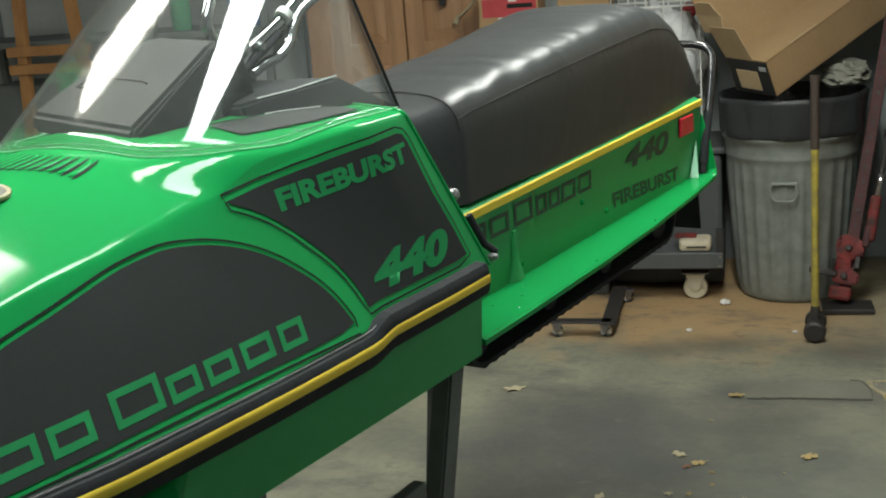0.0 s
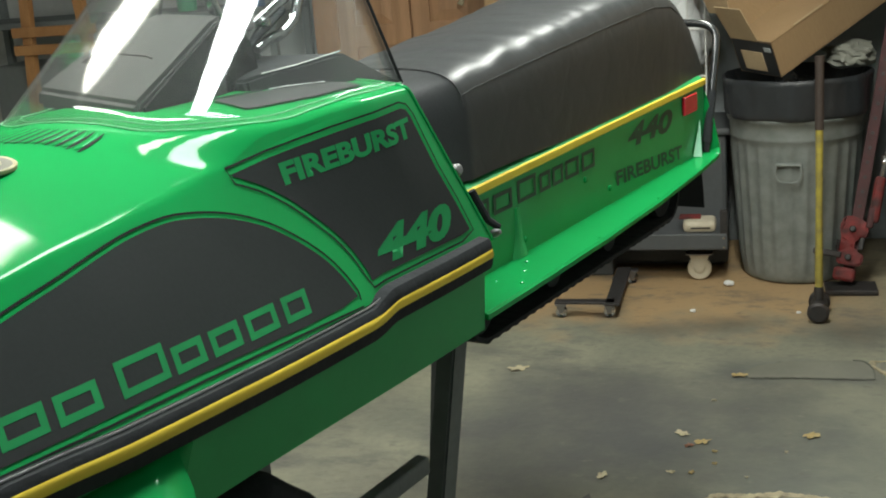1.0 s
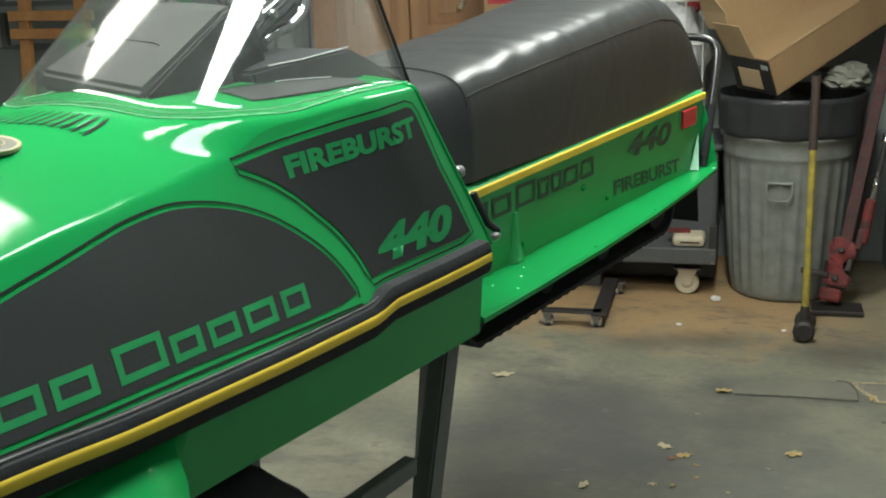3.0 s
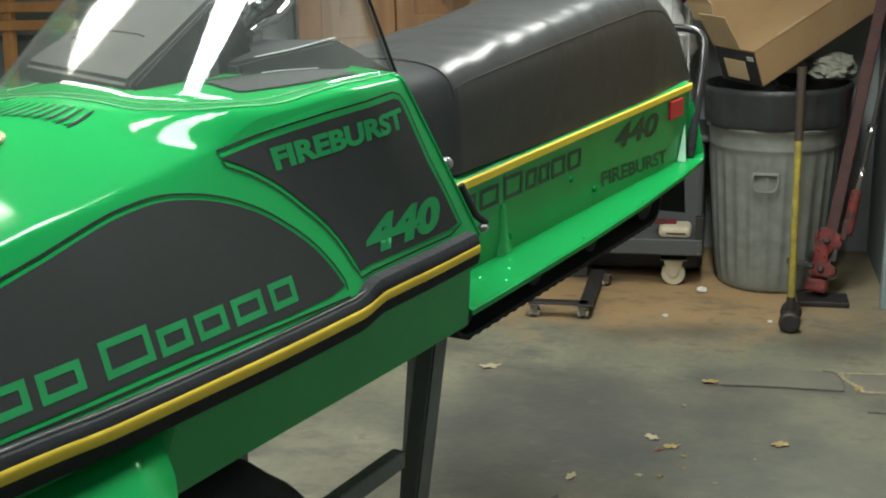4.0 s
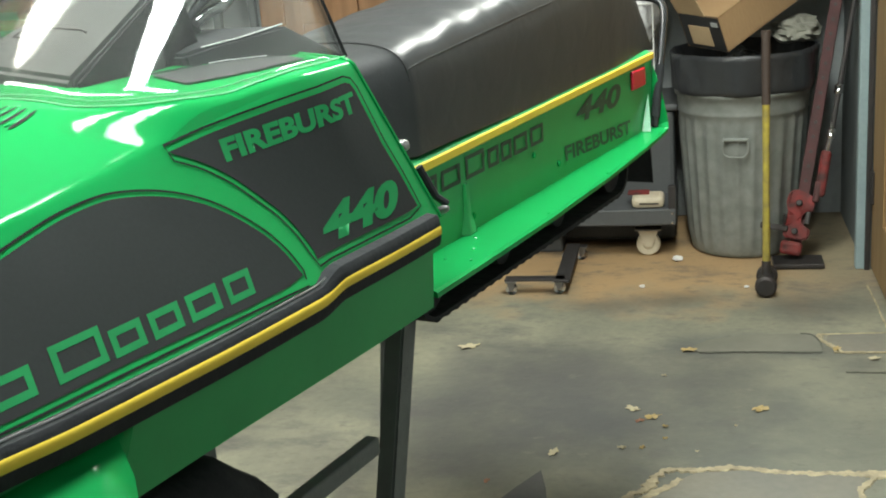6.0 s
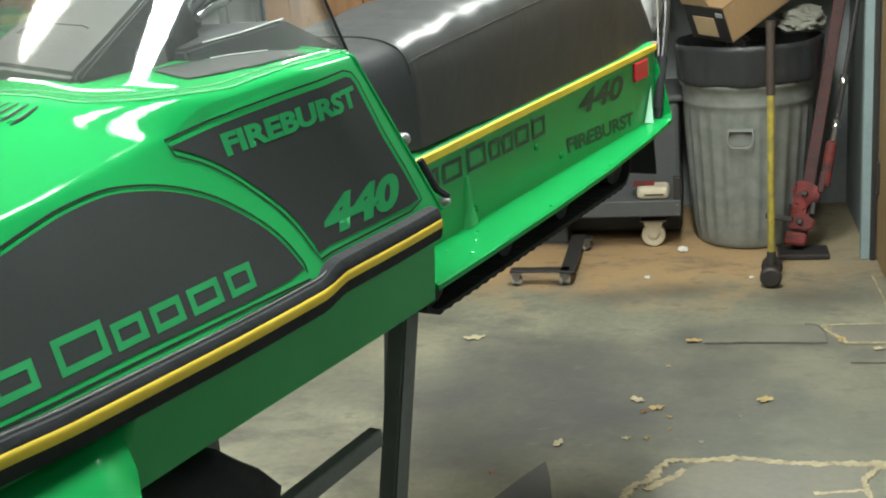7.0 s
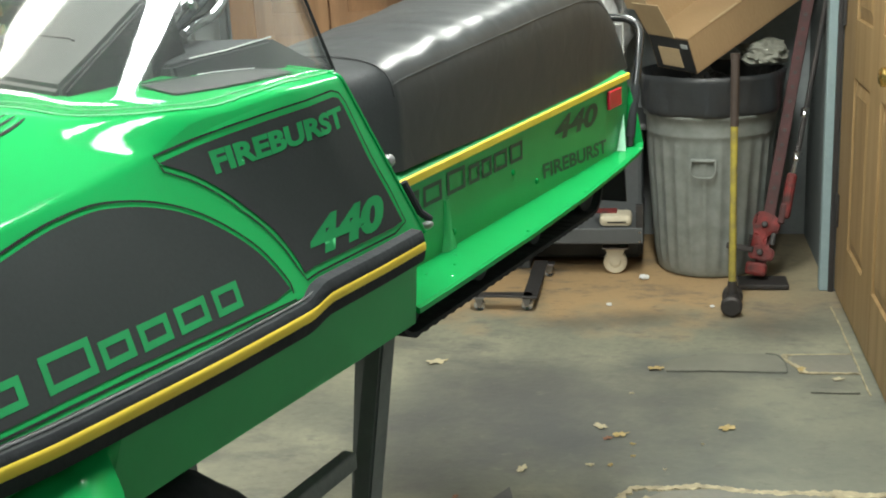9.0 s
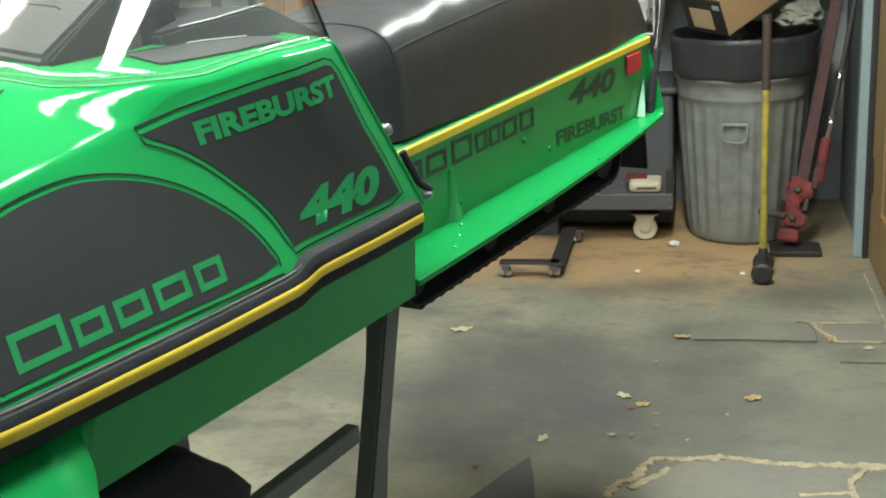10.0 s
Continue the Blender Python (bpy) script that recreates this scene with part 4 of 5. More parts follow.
part("pod_slot", bar([on_pod(0.24, 0.50), on_pod(0.30, 0.52), on_pod(0.82, 0.50), on_pod(0.87, 0.48), on_pod(0.88, 0.36)], 0.0014, 6), IRON, sled)
part("pod_slot_lip", bar([on_pod(0.88, 0.36), on_pod(0.60, 0.37)], 0.0012, 6), PODGREY, sled)
part("pod_side", extrude_poly([(-0.526, 0.186, 1.322), (-0.527, 0.184, 1.344), (-0.478, 0.172, 1.382), (-0.396, 0.151, 1.443), (-0.345, 0.158, 1.443), (-0.315, 0.164, 1.37), (-0.315, 0.166, 1.322)], (0.2, -1, 0), 0.004), SLOT, sled, "black side of the instrument pod")
bm = bmesh.new()
rows = [[(-0.365, 0.135, 1.32), (-0.365, 0.32, 1.32), (-0.365, 0.30, 1.353), (-0.365, 0.145, 1.357)],
        [(-0.33, 0.108, 1.32), (-0.33, 0.34, 1.32), (-0.33, 0.32, 1.362), (-0.33, 0.118, 1.366)],
        [(-0.24, 0.052, 1.32), (-0.24, 0.36, 1.32), (-0.24, 0.34, 1.375), (-0.245, 0.056, 1.381)],
        [(-0.12, 0.03, 1.25), (-0.12, 0.37, 1.25), (-0.12, 0.36, 1.325), (-0.12, 0.04, 1.318)],
        [(-0.06, 0.07, 1.14), (-0.06, 0.33, 1.14), (-0.06, 0.32, 1.285), (-0.06, 0.08, 1.28)]]
loft(bm, rows, True, True)
bmesh.ops.bevel(bm, geom=bm.edges[:], offset=0.005, segments=2, affect="EDGES")
part("console", bm, PLASTIC, sled, "black padded console", smooth=True, angle=40)
part("console_bead", bar([(-0.345, 0.128, 1.364), (-0.30, 0.10, 1.370), (-0.247, 0.058, 1.383)], 0.0010, 6), WHITE, sled)
bm = boxm((-0.115, 0.2, 1.165), (0.10, 0.31, 0.22), 0.01)
part("knee_panel", bm, PLASTIC, sled, "black panel between cowl and seat")

# handlebar
hb = smooth_path([(-0.283, 0.205, 1.418), (-0.318, 0.205, 1.436), (-0.340, 0.205, 1.454), (-0.346, 0.205, 1.474), (-0.331, 0.21, 1.496), (-0.307, 0.225, 1.520), (-0.28, 0.30, 1.56), (-0.25, 0.42, 1.58)], 6)
part("handlebar", bar(hb, 0.0095, 14), DULLCHROME, sled, "chrome handlebar", smooth=True)
hb2 = smooth_path([(-0.312, 0.19, 1.398), (-0.286, 0.19, 1.421), (-0.253, 0.185, 1.440), (-0.218, 0.18, 1.459), (-0.189, 0.175, 1.479), (-0.159, 0.16, 1.502), (-0.135, 0.09, 1.522), (-0.12, 0.03, 1.518), (-0.108, 0.0, 1.507)], 6)
part("handlebar", bar(hb2, 0.0095, 14), DULLCHROME, sled, "chrome handlebar", smooth=True)
part("grip", bar(hb[-8:], 0.017, 12), RUBBER, sled, smooth=True)
part("grip", bar([(-0.112, 0.004, 1.507), (-0.10, 0.0, 1.505), (-0.01, -0.002, 1.490), (0.002, -0.002, 1.488), (0.008, -0.002, 1.487)], [0.014, 0.017, 0.016, 0.019, 0.018], 14), RUBBER, sled, "black rubber hand grip", smooth=True)
part("steering_post", bar([(-0.23, 0.22, 1.30), (-0.283, 0.205, 1.41)], 0.014, 12), PLASTIC, sled, smooth=True)
part("clamp", boxm((-0.300, 0.190, 1.432), (0.026, 0.024, 0.020), 0.004), STEEL, sled)
part("clamp_bolt", spin([(0.008, -0.006), (0.009, 0.0), (0.006, 0.005), (0.001, 0.007)], 14, Matrix.Translation((-0.272, 0.172, 1.430)) @ Matrix.Rotation(radians(80), 4, "X")), DULLCHROME, sled, smooth=True)
part("ferrule", bar([(-0.212, 0.176, 1.466), (-0.202, 0.175, 1.473)], 0.0135, 12), WHITE, sled, "pale ferrule on the handlebar", smooth=True)
part("cable", bar(smooth_path([(-0.290, 0.18, 1.392), (-0.262, 0.176, 1.404), (-0.234, 0.172, 1.411), (-0.208, 0.17, 1.428), (-0.195, 0.17, 1.452), (-0.178, 0.166, 1.474), (-0.150, 0.15, 1.496)], 6), 0.0085, 10), DULLCHROME, sled, "bright flexible cable sheath", smooth=True)
part("cable", bar(smooth_path([(-0.318, 0.185, 1.378), (-0.296, 0.18, 1.404), (-0.262, 0.174, 1.424), (-0.228, 0.172, 1.444)], 6), 0.0055, 8), RUBBER, sled, smooth=True)

# windshield
base = []
for k in range(73):
    th = math.pi * k / 72
    sx, sy = math.sin(th) ** (2 / 3.0), math.copysign(abs(math.cos(th)) ** (2 / 4.2), math.cos(th))
    base.append((-0.205 - 0.400 * sx, CY - 0.257 * sy))
bm = bmesh.new()
rows = []
for j in range(15):
    t = j / 14
    row = []
    for a, b in base:
        g = min(max((-0.205 - a) / 0.36, 0), 1)
        lean = 0.115 - 0.04 * g
        side = max(-1, min(1, (CY - b) / 0.155))
        row.append((a + 0.30 * g * t, b + side * lean * t, on_top(a, b).z + 0.0005 + 0.29 * t))
    rows.append(row)
loft(bm, rows, False, False)
ws = part("windshield", bm, ACRYLIC, sled, "clear curved acrylic windshield", smooth=True, angle=70)
ws.modifiers.new("thick", "SOLIDIFY").thickness = 0.0025
ws.visible_shadow = False
for k in (0, -1):
    part("windshield_trim", bar([r[k] for r in rows], 0.0024, 8), SLOT, sled, "black edging strip", smooth=True)
part("windshield_bead", bar([Vector(q) + Vector((0, 0, 0.001)) for q in rows[0]], 0.0009, 6), CLEAREDGE, sled, "pale bead along the windshield foot")

inner = [(-0.205 - 0.375 * math.sin(math.pi * k / 72) ** (2 / 3.0), CY - 0.240 * math.copysign(abs(math.cos(math.pi * k / 72)) ** (2 / 4.0), math.cos(math.pi * k / 72))) for k in range(2, 71)]
part("opening_bead", bar([on_top(a, b, 0.0012) for a, b in inner], 0.0007, 6), CLEAREDGE, sled, "pale edge of the opening under the windshield")

# latches between cowl and seat
part("hood_latch", spin([(0.010, -0.012), (0.011, 0.0), (0.008, 0.010), (0.002, 0.014)], 14, Matrix.Translation((-0.150, -0.062, 1.188)) @ Matrix.Rotation(radians(70), 4, "X")), STEEL, sled, "small chrome latch", smooth=True)
part("latch_strap", bar([(-0.118, -0.07, 1.15), (-0.10, -0.085, 1.10), (-0.085, -0.095, 1.085)], 0.006, 8), RUBBER, sled, smooth=True)
part("hood_latch", spin([(0.006, -0.01), (0.007, 0.0), (0.004, 0.008), (0.001, 0.01)], 12, Matrix.Translation((-0.10, -0.098, 1.080)) @ Matrix.Rotation(radians(70), 4, "X")), STEEL, sled, "small chrome latch", smooth=True)

# front suspension arm and ski under the pan
bm = bmesh.new()
rows = []
for y, k in ((-0.075, 0.55), (-0.062, 0.86), (-0.035, 1.0), (0.01, 1.0), (0.035, 0.85), (0.045, 0.5)):
    rows.append([(-0.635 + (x + 0.635) * k, y, 0.835 + (z - 0.835) * k) for x, z in ((-0.80, 0.925), (-0.735, 0.905), (-0.672, 0.893), (-0.640, 0.902), (-0.612, 0.892), (-0.574, 0.858), (-0.538, 0.829), (-0.511, 0.798), (-0.522, 0.765), (-0.60, 0.742), (-0.72, 0.77), (-0.80, 0.83))])
loft(bm, rows, True, True)
part("suspension_boot", bm, RUBBER, sled, "black rubber boot of the front suspension", smooth=True, angle=50)

# ---------------------------------------------------------------- stand
stand = thing("snowmobile_stand", SLED, "dark painted steel trestle stand under the snowmobile", "stand")


def leg(x, z0, x1, y, name="leg"):
    bm = bmesh.new()
    a, b = Vector((x, y, z0)), Vector((x1, y, 0.0))
    rows = []
    for p in (a, b):
        rows.append([(p.x - 0.024, p.y - 0.018, p.z), (p.x + 0.024, p.y - 0.018, p.z), (p.x + 0.024, p.y + 0.018, p.z), (p.x - 0.024, p.y + 0.018, p.z)])
    loft(bm, rows, True, True)
    bmesh.ops.bevel(bm, geom=bm.edges[:], offset=0.004, segments=2, affect="EDGES")
    return part(name, bm, STAND, stand)


for y in (0.07, 0.33):
    leg(0.040 + 1.45 * (y - 0.07), 0.933 - 0.05 * (y > 0.2), -0.235 + 1.9 * (y - 0.07), y)
part("rail", boxm((-0.36, 0.07, 0.660), (0.50, 0.026, 0.032), 0.004), STAND, stand)
leg(-0.532, 0.933, -0.532, 0.07)
leg(-0.790, 0.933, -0.790, 0.33)
part("crossbar", bar([(0.03, 0.05, 0.905), (0.43, 0.34, 0.868)], 0.017, 8), STAND, stand)
part("crossbar", bar([(-0.525, 0.06, 0.913), (-0.80, 0.35, 0.913)], 0.018, 8), STAND, stand)
part("crossbar", bar([(-0.20, 0.08, 0.10), (0.27, 0.32, 0.10)], 0.02, 8), STAND, stand)

# ---------------------------------------------------------------- things by the end wall
def at_room(x, y, z=0.0, turn=0.0):
    return ROOM @ Matrix.Translation((x, y, z)) @ Matrix.Rotation(radians(turn), 4, "Z")


# galvanised bin with its bag
BIN = at_room(-0.455, 0.375)
can = thing("garbage_can", BIN, "ribbed galvanised steel garbage can with a black liner bag", "garbage can")


def ribs(a, z):
    if 0.03 < z < 0.60:
        return 0.006 * max(-0.4, math.cos(a * 26)) * min(1, (z - 0.03) / 0.04, (0.60 - z) / 0.04)
    return 0.0


prof = [(0.205, 0.0), (0.215, 0.004), (0.218, 0.02), (0.222, 0.034), (0.226, 0.08)] + [(0.222 + 0.040 * z / 0.60, z) for z in np.linspace(0.12, 0.57, 10)] + [(0.262, 0.600), (0.268, 0.606), (0.266, 0.614), (0.268, 0.640), (0.270, 0.672), (0.279, 0.678), (0.280, 0.690), (0.272, 0.694), (0.262, 0.688), (0.255, 0.64), (0.05, 0.60)]
part("can_body", spin(prof, 156, None, ribs), GALV, can, smooth=True, angle=60)
HA = radians(-98)
hm = Matrix.Rotation(HA, 4, "Z")
bm = bmesh.new()
sweep(bm, [hm @ Vector(p) for p in smooth_path([(0.256, -0.047, 0.515), (0.272, -0.049, 0.508), (0.276, -0.050, 0.475), (0.276, -0.036, 0.449), (0.276, 0.0, 0.445), (0.276, 0.036, 0.449), (0.276, 0.050, 0.475), (0.272, 0.049, 0.508), (0.256, 0.047, 0.515)], 4)], 0.0045, 8)
part("handle", bm, GALV, can, smooth=True)
bm = boxm((0, 0, 0), (0.018, 0.104, 0.014), 0.005, None)
bm.transform(hm @ Matrix.Translation((0.264, 0, 0.515)))
part("handle_plate", bm, GALV, can)


def bagwave(a, z):
    return 0.007 * math.sin(a * 7 + z * 9) + 0.010 * noise.noise(Vector((math.cos(a) * 4, math.sin(a) * 4, z * 5))) + 0.006 * noise.noise(Vector((math.cos(a) * 13, math.sin(a) * 13, z * 6)))


bag = part("liner_bag", spin([(0.281, 0.690), (0.288, 0.696), (0.291, 0.71), (0.292, 0.73), (0.293, 0.76), (0.295, 0.785), (0.297, 0.81), (0.299, 0.83), (0.300, 0.845), (0.292, 0.854), (0.278, 0.83), (0.24, 0.72), (0.05, 0.70)], 120, None, bagwave), BAG, can, "black plastic bin liner", smooth=True, angle=60)


# large shallow carton tilted on the bin, its end printed black
CV = Vector((0.900, 4.709, 1.007))
ca = Vector((0.049, 0.040, -0.143)).normalized()
cc = Vector((0.470, 0.287, 0.239)).normalized()
cb2 = ca.cross(cc).normalized()
if cb2.x > 0:
    cb2 = -cb2
CM = Matrix((( cc.x, cb2.x, -ca.x, CV.x), (cc.y, cb2.y, -ca.y, CV.y), (cc.z, cb2.z, -ca.z, CV.z), (0, 0, 0, 1)))
crt = thing("carton", CM, "large shallow brown cardboard box tilted on the garbage can", "cardboard box")
CL, CW, CT = 0.72, 0.231, 0.156
part("front_panel", boxm((CL / 2, 0.003, -CT / 2), (CL, 0.006, CT), 0.0015), CARD, crt)
part("top_panel", boxm((CL / 2, CW / 2, -0.003), (CL, CW, 0.006), 0.0015), CARD, crt)
part("back_panel", boxm((CL / 2, CW - 0.003, -CT / 2), (CL, 0.006, CT), 0.0015), CARD, crt)
part("base", boxm((CL / 2, CW / 2, -CT + 0.003), (CL, CW, 0.006), 0.0015), CARD, crt)
part("end_panel", boxm((0.003, CW / 2, -CT / 2), (0.006, CW, CT), 0.0015), PLASTIC, crt, "black printed end panel")
part("end_panel", boxm((CL - 0.003, CW / 2, -CT / 2), (0.006, CW, CT), 0.0015), CARD, crt)
part("end_label", boxm((-0.0015, CW * 0.55, -CT * 0.60), (0.003, CW * 0.52, CT * 0.55), 0.001), CARD_IN, crt, "bare cardboard window in the black print")
part("print_bar", boxm((-0.0015, CW * 0.13, -CT * 0.22), (0.003, 0.035, 0.018)), WALLP, crt)
part("tape", boxm((0.22, 0.010, 0.0012), (0.16, 0.012, 0.0015)), CARD_IN, crt)
part("lid_panel", boxm((CL / 2 + 0.02, CW + 0.06, 0.17), (CL + 0.04, 0.006, 0.38), 0.0015, Matrix.Rotation(radians(-20), 4, "X")), CARD, crt)
part("flap", boxm((-0.016, 0.150, 0.080), (0.005, 0.155, 0.165), 0.002, Matrix.Rotation(radians(-12), 4, "Y")), CARD_IN, crt, "pale folded flap")

bm = extrude_poly([(-0.02, 0.165, 0.12), (-0.02, 0.285, 0.12), (-0.025, 0.290, 0.20), (-0.03, 0.275, 0.245), (-0.035, 0.24, 0.265), (-0.035, 0.175, 0.265), (-0.02, 0.150, 0.20)], (1, 0, 0), 0.005)
part("flap", bm, CARD_IN, crt, "pale folded flap with rounded corners")

# crumpled rag and paper in the bag
def crumple(name, m, r, material, label, cat, seed, flat=0.7):
    bm = bmesh.new()
    bmesh.ops.create_icosphere(bm, subdivisions=4, radius=r)
    for v in bm.verts:
        d = noise.fractal(v.co / r * 1.6 + Vector((seed, 0, 0)), 0.8, 2.1, 5) * 0.35
        v.co = v.co * (1 + d)
        v.co.z *= flat
    ob = part(name, bm, material, None, "", True, 30)
    ob.matrix_world = m
    return tagged(ob, label, cat)


crumple("plastic_bag", at_room(-0.24, 0.44, 0.905), 0.105, DULLBAG, "crumpled pale plastic bag stuffed in the bin", "plastic bag", 3.1, 0.5)
crumple("plastic_bag", at_room(-0.46, 0.44, 0.78), 0.09, BAG, "crumpled black plastic in the bin", "plastic bag", 8.7)

# sledge hammer standing on its head
SH = at_room(-0.392, -0.25)
sh = thing("sledge_hammer", SH, "sledge hammer with a yellow handle standing on its iron head", "hammer")
bm = spin([(0.031, -0.085), (0.040, -0.078), (0.040, -0.05), (0.032, -0.042), (0.030, 0.042), (0.040, 0.05), (0.040, 0.078), (0.031, 0.085)], 20, Matrix.Translation((0, 0, 0.040)) @ Matrix.Rotation(radians(-5), 4, "Z") @ Matrix.Rotation(radians(90), 4, "X"))
part("head", bm, IRON, sh, "dark iron head", smooth=True)
part("ferrule", bar([(0, 0, 0.05), (0, 0.003, 0.10), (0, 0.005, 0.118)], [0.019, 0.018, 0.0165], 12), IRON, sh, "dark collar at the foot of the handle", smooth=True)
part("handle", bar([(0, 0.004, 0.105), (0, 0.006, 0.14), (0, 0.02, 0.45), (0, 0.035, 0.72)], [0.014, 0.0145, 0.013, 0.014], 12), YHANDLE, sh, "worn yellow fibreglass handle", smooth=True)
part("grip", bar([(0, 0.035, 0.715), (0, 0.045, 0.95), (0, 0.046, 0.985)], [0.016, 0.016, 0.018], 12), WOODHANDLE, sh, "dark rubber grip", smooth=True)

# farm jack leaning in the corner
JK = at_room(-0.272, 0.09)
jk = thing("farm_jack", JK, "old red farm jack leaning in the corner", "jack")
up = Vector((0.225, 0.36, 1.22)).normalized()
jx = (Vector((1, -0.15, 0)) - up * up.dot(Vector((1, -0.15, 0)))).normalized()
jy = up.cross(jx)
jm = Matrix(((jx.x, jy.x, up.x, 0), (jx.y, jy.y, up.y, 0), (jx.z, jy.z, up.z, 0), (0, 0, 0, 1)))


def jbox(name, c, s, material, bevel=0.003, label=""):
    bm = boxm(c, s, bevel)
    bm.transform(jm)
    return part(name, bm, material, jk, label)


bm = boxm((0, 0, 0.64), (0.046, 0.022, 1.22), 0.003)
bm.transform(jm)
part("upright", bm, MAROON, jk, "perforated steel upright, dull maroon paint")
for i in range(19):
    part("hole", spin([(0.0075, 0), (0.007, 0.0012), (0.001, 0.0012)], 12, jm @ Matrix.Translation((0, -0.0112, 0.10 + 0.06 * i)) @ Matrix.Rotation(radians(90), 4, "X")), IRON, jk)
part("base_plate", boxm((0.02, -0.02, 0.011), (0.20, 0.13, 0.022), 0.005), IRON, jk, "dark iron foot plate")
# cast carriage: a C-shaped runner with a rounded nose and two ears
bm = extrude_poly([(-0.050, -0.045, 0.10), (0.030, -0.045, 0.095), (0.048, -0.045, 0.115), (0.046, -0.045, 0.150), (0.018, -0.045, 0.158), (0.006, -0.045, 0.178), (0.012, -0.045, 0.205), (0.044, -0.045, 0.214),
                   (0.052, -0.045, 0.235), (0.046, -0.045, 0.275), (0.020, -0.045, 0.290), (-0.030, -0.045, 0.300), (-0.052, -0.045, 0.285), (-0.060, -0.045, 0.25), (-0.046, -0.045, 0.20), (-0.058, -0.045, 0.15)], (0, 1, 0), 0.07)
bmesh.ops.bevel(bm, geom=bm.edges[:], offset=0.006, segments=2, affect="EDGES")
bm.transform(jm)
part("carriage", bm, REDPAINT, jk, "bright red cast carriage", smooth=True, angle=40)
for z in (0.13, 0.245):
    part("pin", spin([(0.013, 0), (0.013, 0.012), (0.010, 0.016), (0.001, 0.017)], 12, jm @ Matrix.Translation((-0.008, -0.046, z)) @ Matrix.Rotation(radians(90), 4, "X")), IRON, jk, smooth=True)
jbox("lower_runner", (-0.012, -0.028, 0.060), (0.085, 0.060, 0.055), REDPAINT, 0.012, "worn red lower runner")
for z in (0.165, 0.195):
    part("spring", bar([jm @ Vector((-0.055 + 0.007 * math.cos(k * 0.9), -0.05 + 0.007 * math.sin(k * 0.9), z - 0.03 + 0.0012 * k)) for k in range(26)], 0.0022, 6), IRON, jk)
jbox("climbing_pin", (0.034, -0.052, 0.19), (0.020, 0.020, 0.050), IRON, 0.005)
jbox("pitman", (0.052, -0.036, 0.300), (0.026, 0.036, 0.085), MAROON, 0.008)
jbox("toe", (-0.09, -0.03, 0.135), (0.11, 0.05, 0.025), IRON, 0.006)
jbox("handle_socket", (0.062, -0.03, 0.375), (0.042, 0.042, 0.19), REDPAINT, 0.014, "bright red handle socket")
bm = bmesh.new()
sweep(bm, [(0.062, -0.03, 0.44), (0.066, -0.03, 0.52), (0.068, -0.03, 0.58)], 0.011, 10)
bm.transform(jm)
part("socket_link", bm, CHROME, jk, smooth=True)
bm = bmesh.new()
sweep(bm, [(0.068, -0.03, 0.56), (0.070, -0.03, 0.75), (0.072, -0.03, 1.32)], 0.011, 10)
bm.transform(jm)
part("jack_handle", bm, IRON, jk, "long steel handle", smooth=True)
for z in (0.54, 0.72):
    bm = spin([(0.014, -0.02), (0.019, -0.012), (0.016, 0.0), (0.020, 0.012), (0.013, 0.02)], 12, jm @ Matrix.Translation((0.068, -0.03, z)))
    part("collar", bm, CHROME, jk, smooth=True)


# caster helper
def caster(t, x, y, r, w, material, plate=0.05):
    part("wheel", spin([(r * 0.9, -w / 2), (r, -w / 2 + 0.004), (r, w / 2 - 0.004), (r * 0.9, w / 2), (r * 0.5, w / 2 - 0.003), (r * 0.3, w / 2 + 0.002), (0.003, w / 2 + 0.003)], 24, Matrix.Translation((x, y, r)) @ Matrix.Rotation(radians(90), 4, "X")), material, t, smooth=True)
    for s in (-1, 1):
        part("fork", extrude_poly([(x - plate * 0.5, y + s * (w / 2 + 0.004), r * 2.25), (x + plate * 0.5, y + s * (w / 2 + 0.004), r * 2.25), (x + r * 0.28, y + s * (w / 2 + 0.004), r * 0.85), (x - r * 0.28, y + s * (w / 2 + 0.004), r * 0.85)], (0, s, 0), 0.003), CASTW if material is CASTW else STEEL, t)
    part("caster_plate", boxm((x, y, r * 2.25 + 0.003), (plate * 1.3, w + 0.03, 0.006), 0.001), STEEL, t)


# flat cart on large casters beside the bin
ct = thing("platform_cart", at_room(-0.855, 0.24), "dark steel platform cart on cream casters, carton on top", "cart")
caster(ct, 0, 0, 0.050, 0.034, CASTW, 0.085)
caster(ct, -0.62, 0, 0.050, 0.034, CASTW, 0.085)
caster(ct, 0, 0.40, 0.050, 0.034, CASTW, 0.085)
caster(ct, -0.62, 0.40, 0.050, 0.034, CASTW, 0.085)
part("deck_frame", boxm((-0.30, 0.19, 0.188), (0.84, 0.56, 0.07), 0.006), DARKGREY, ct, "dark grey channel deck")
part("end_post", boxm((0.105, -0.07, 0.235), (0.03, 0.03, 0.17), 0.003), IRON, ct, "short dark corner post")
for z in (0.165, 0.205):
    part("bolt", spin([(0.007, 0), (0.005, 0.005), (0.001, 0.006)], 8, Matrix.Translation((0.105, -0.086, z)) @ Matrix.Rotation(radians(90), 4, "X")), CHROME, ct)
pk = thing("packet", at_room(-0.86, 0.22, 0.2235), "white and red printed packet lying on the cart", "packet")
bm = boxm((0.01, 0, 0.026), (0.135, 0.12, 0.050), 0.018)
part("packet_body", bm, CASTW, pk)
part("print_band", boxm((-0.03, 0.02, 0.053), (0.09, 0.07, 0.006), 0.002), REDPAINT, pk)
part("print_bar", boxm((0.015, -0.0605, 0.022), (0.08, 0.002, 0.006)), DECAL, pk)

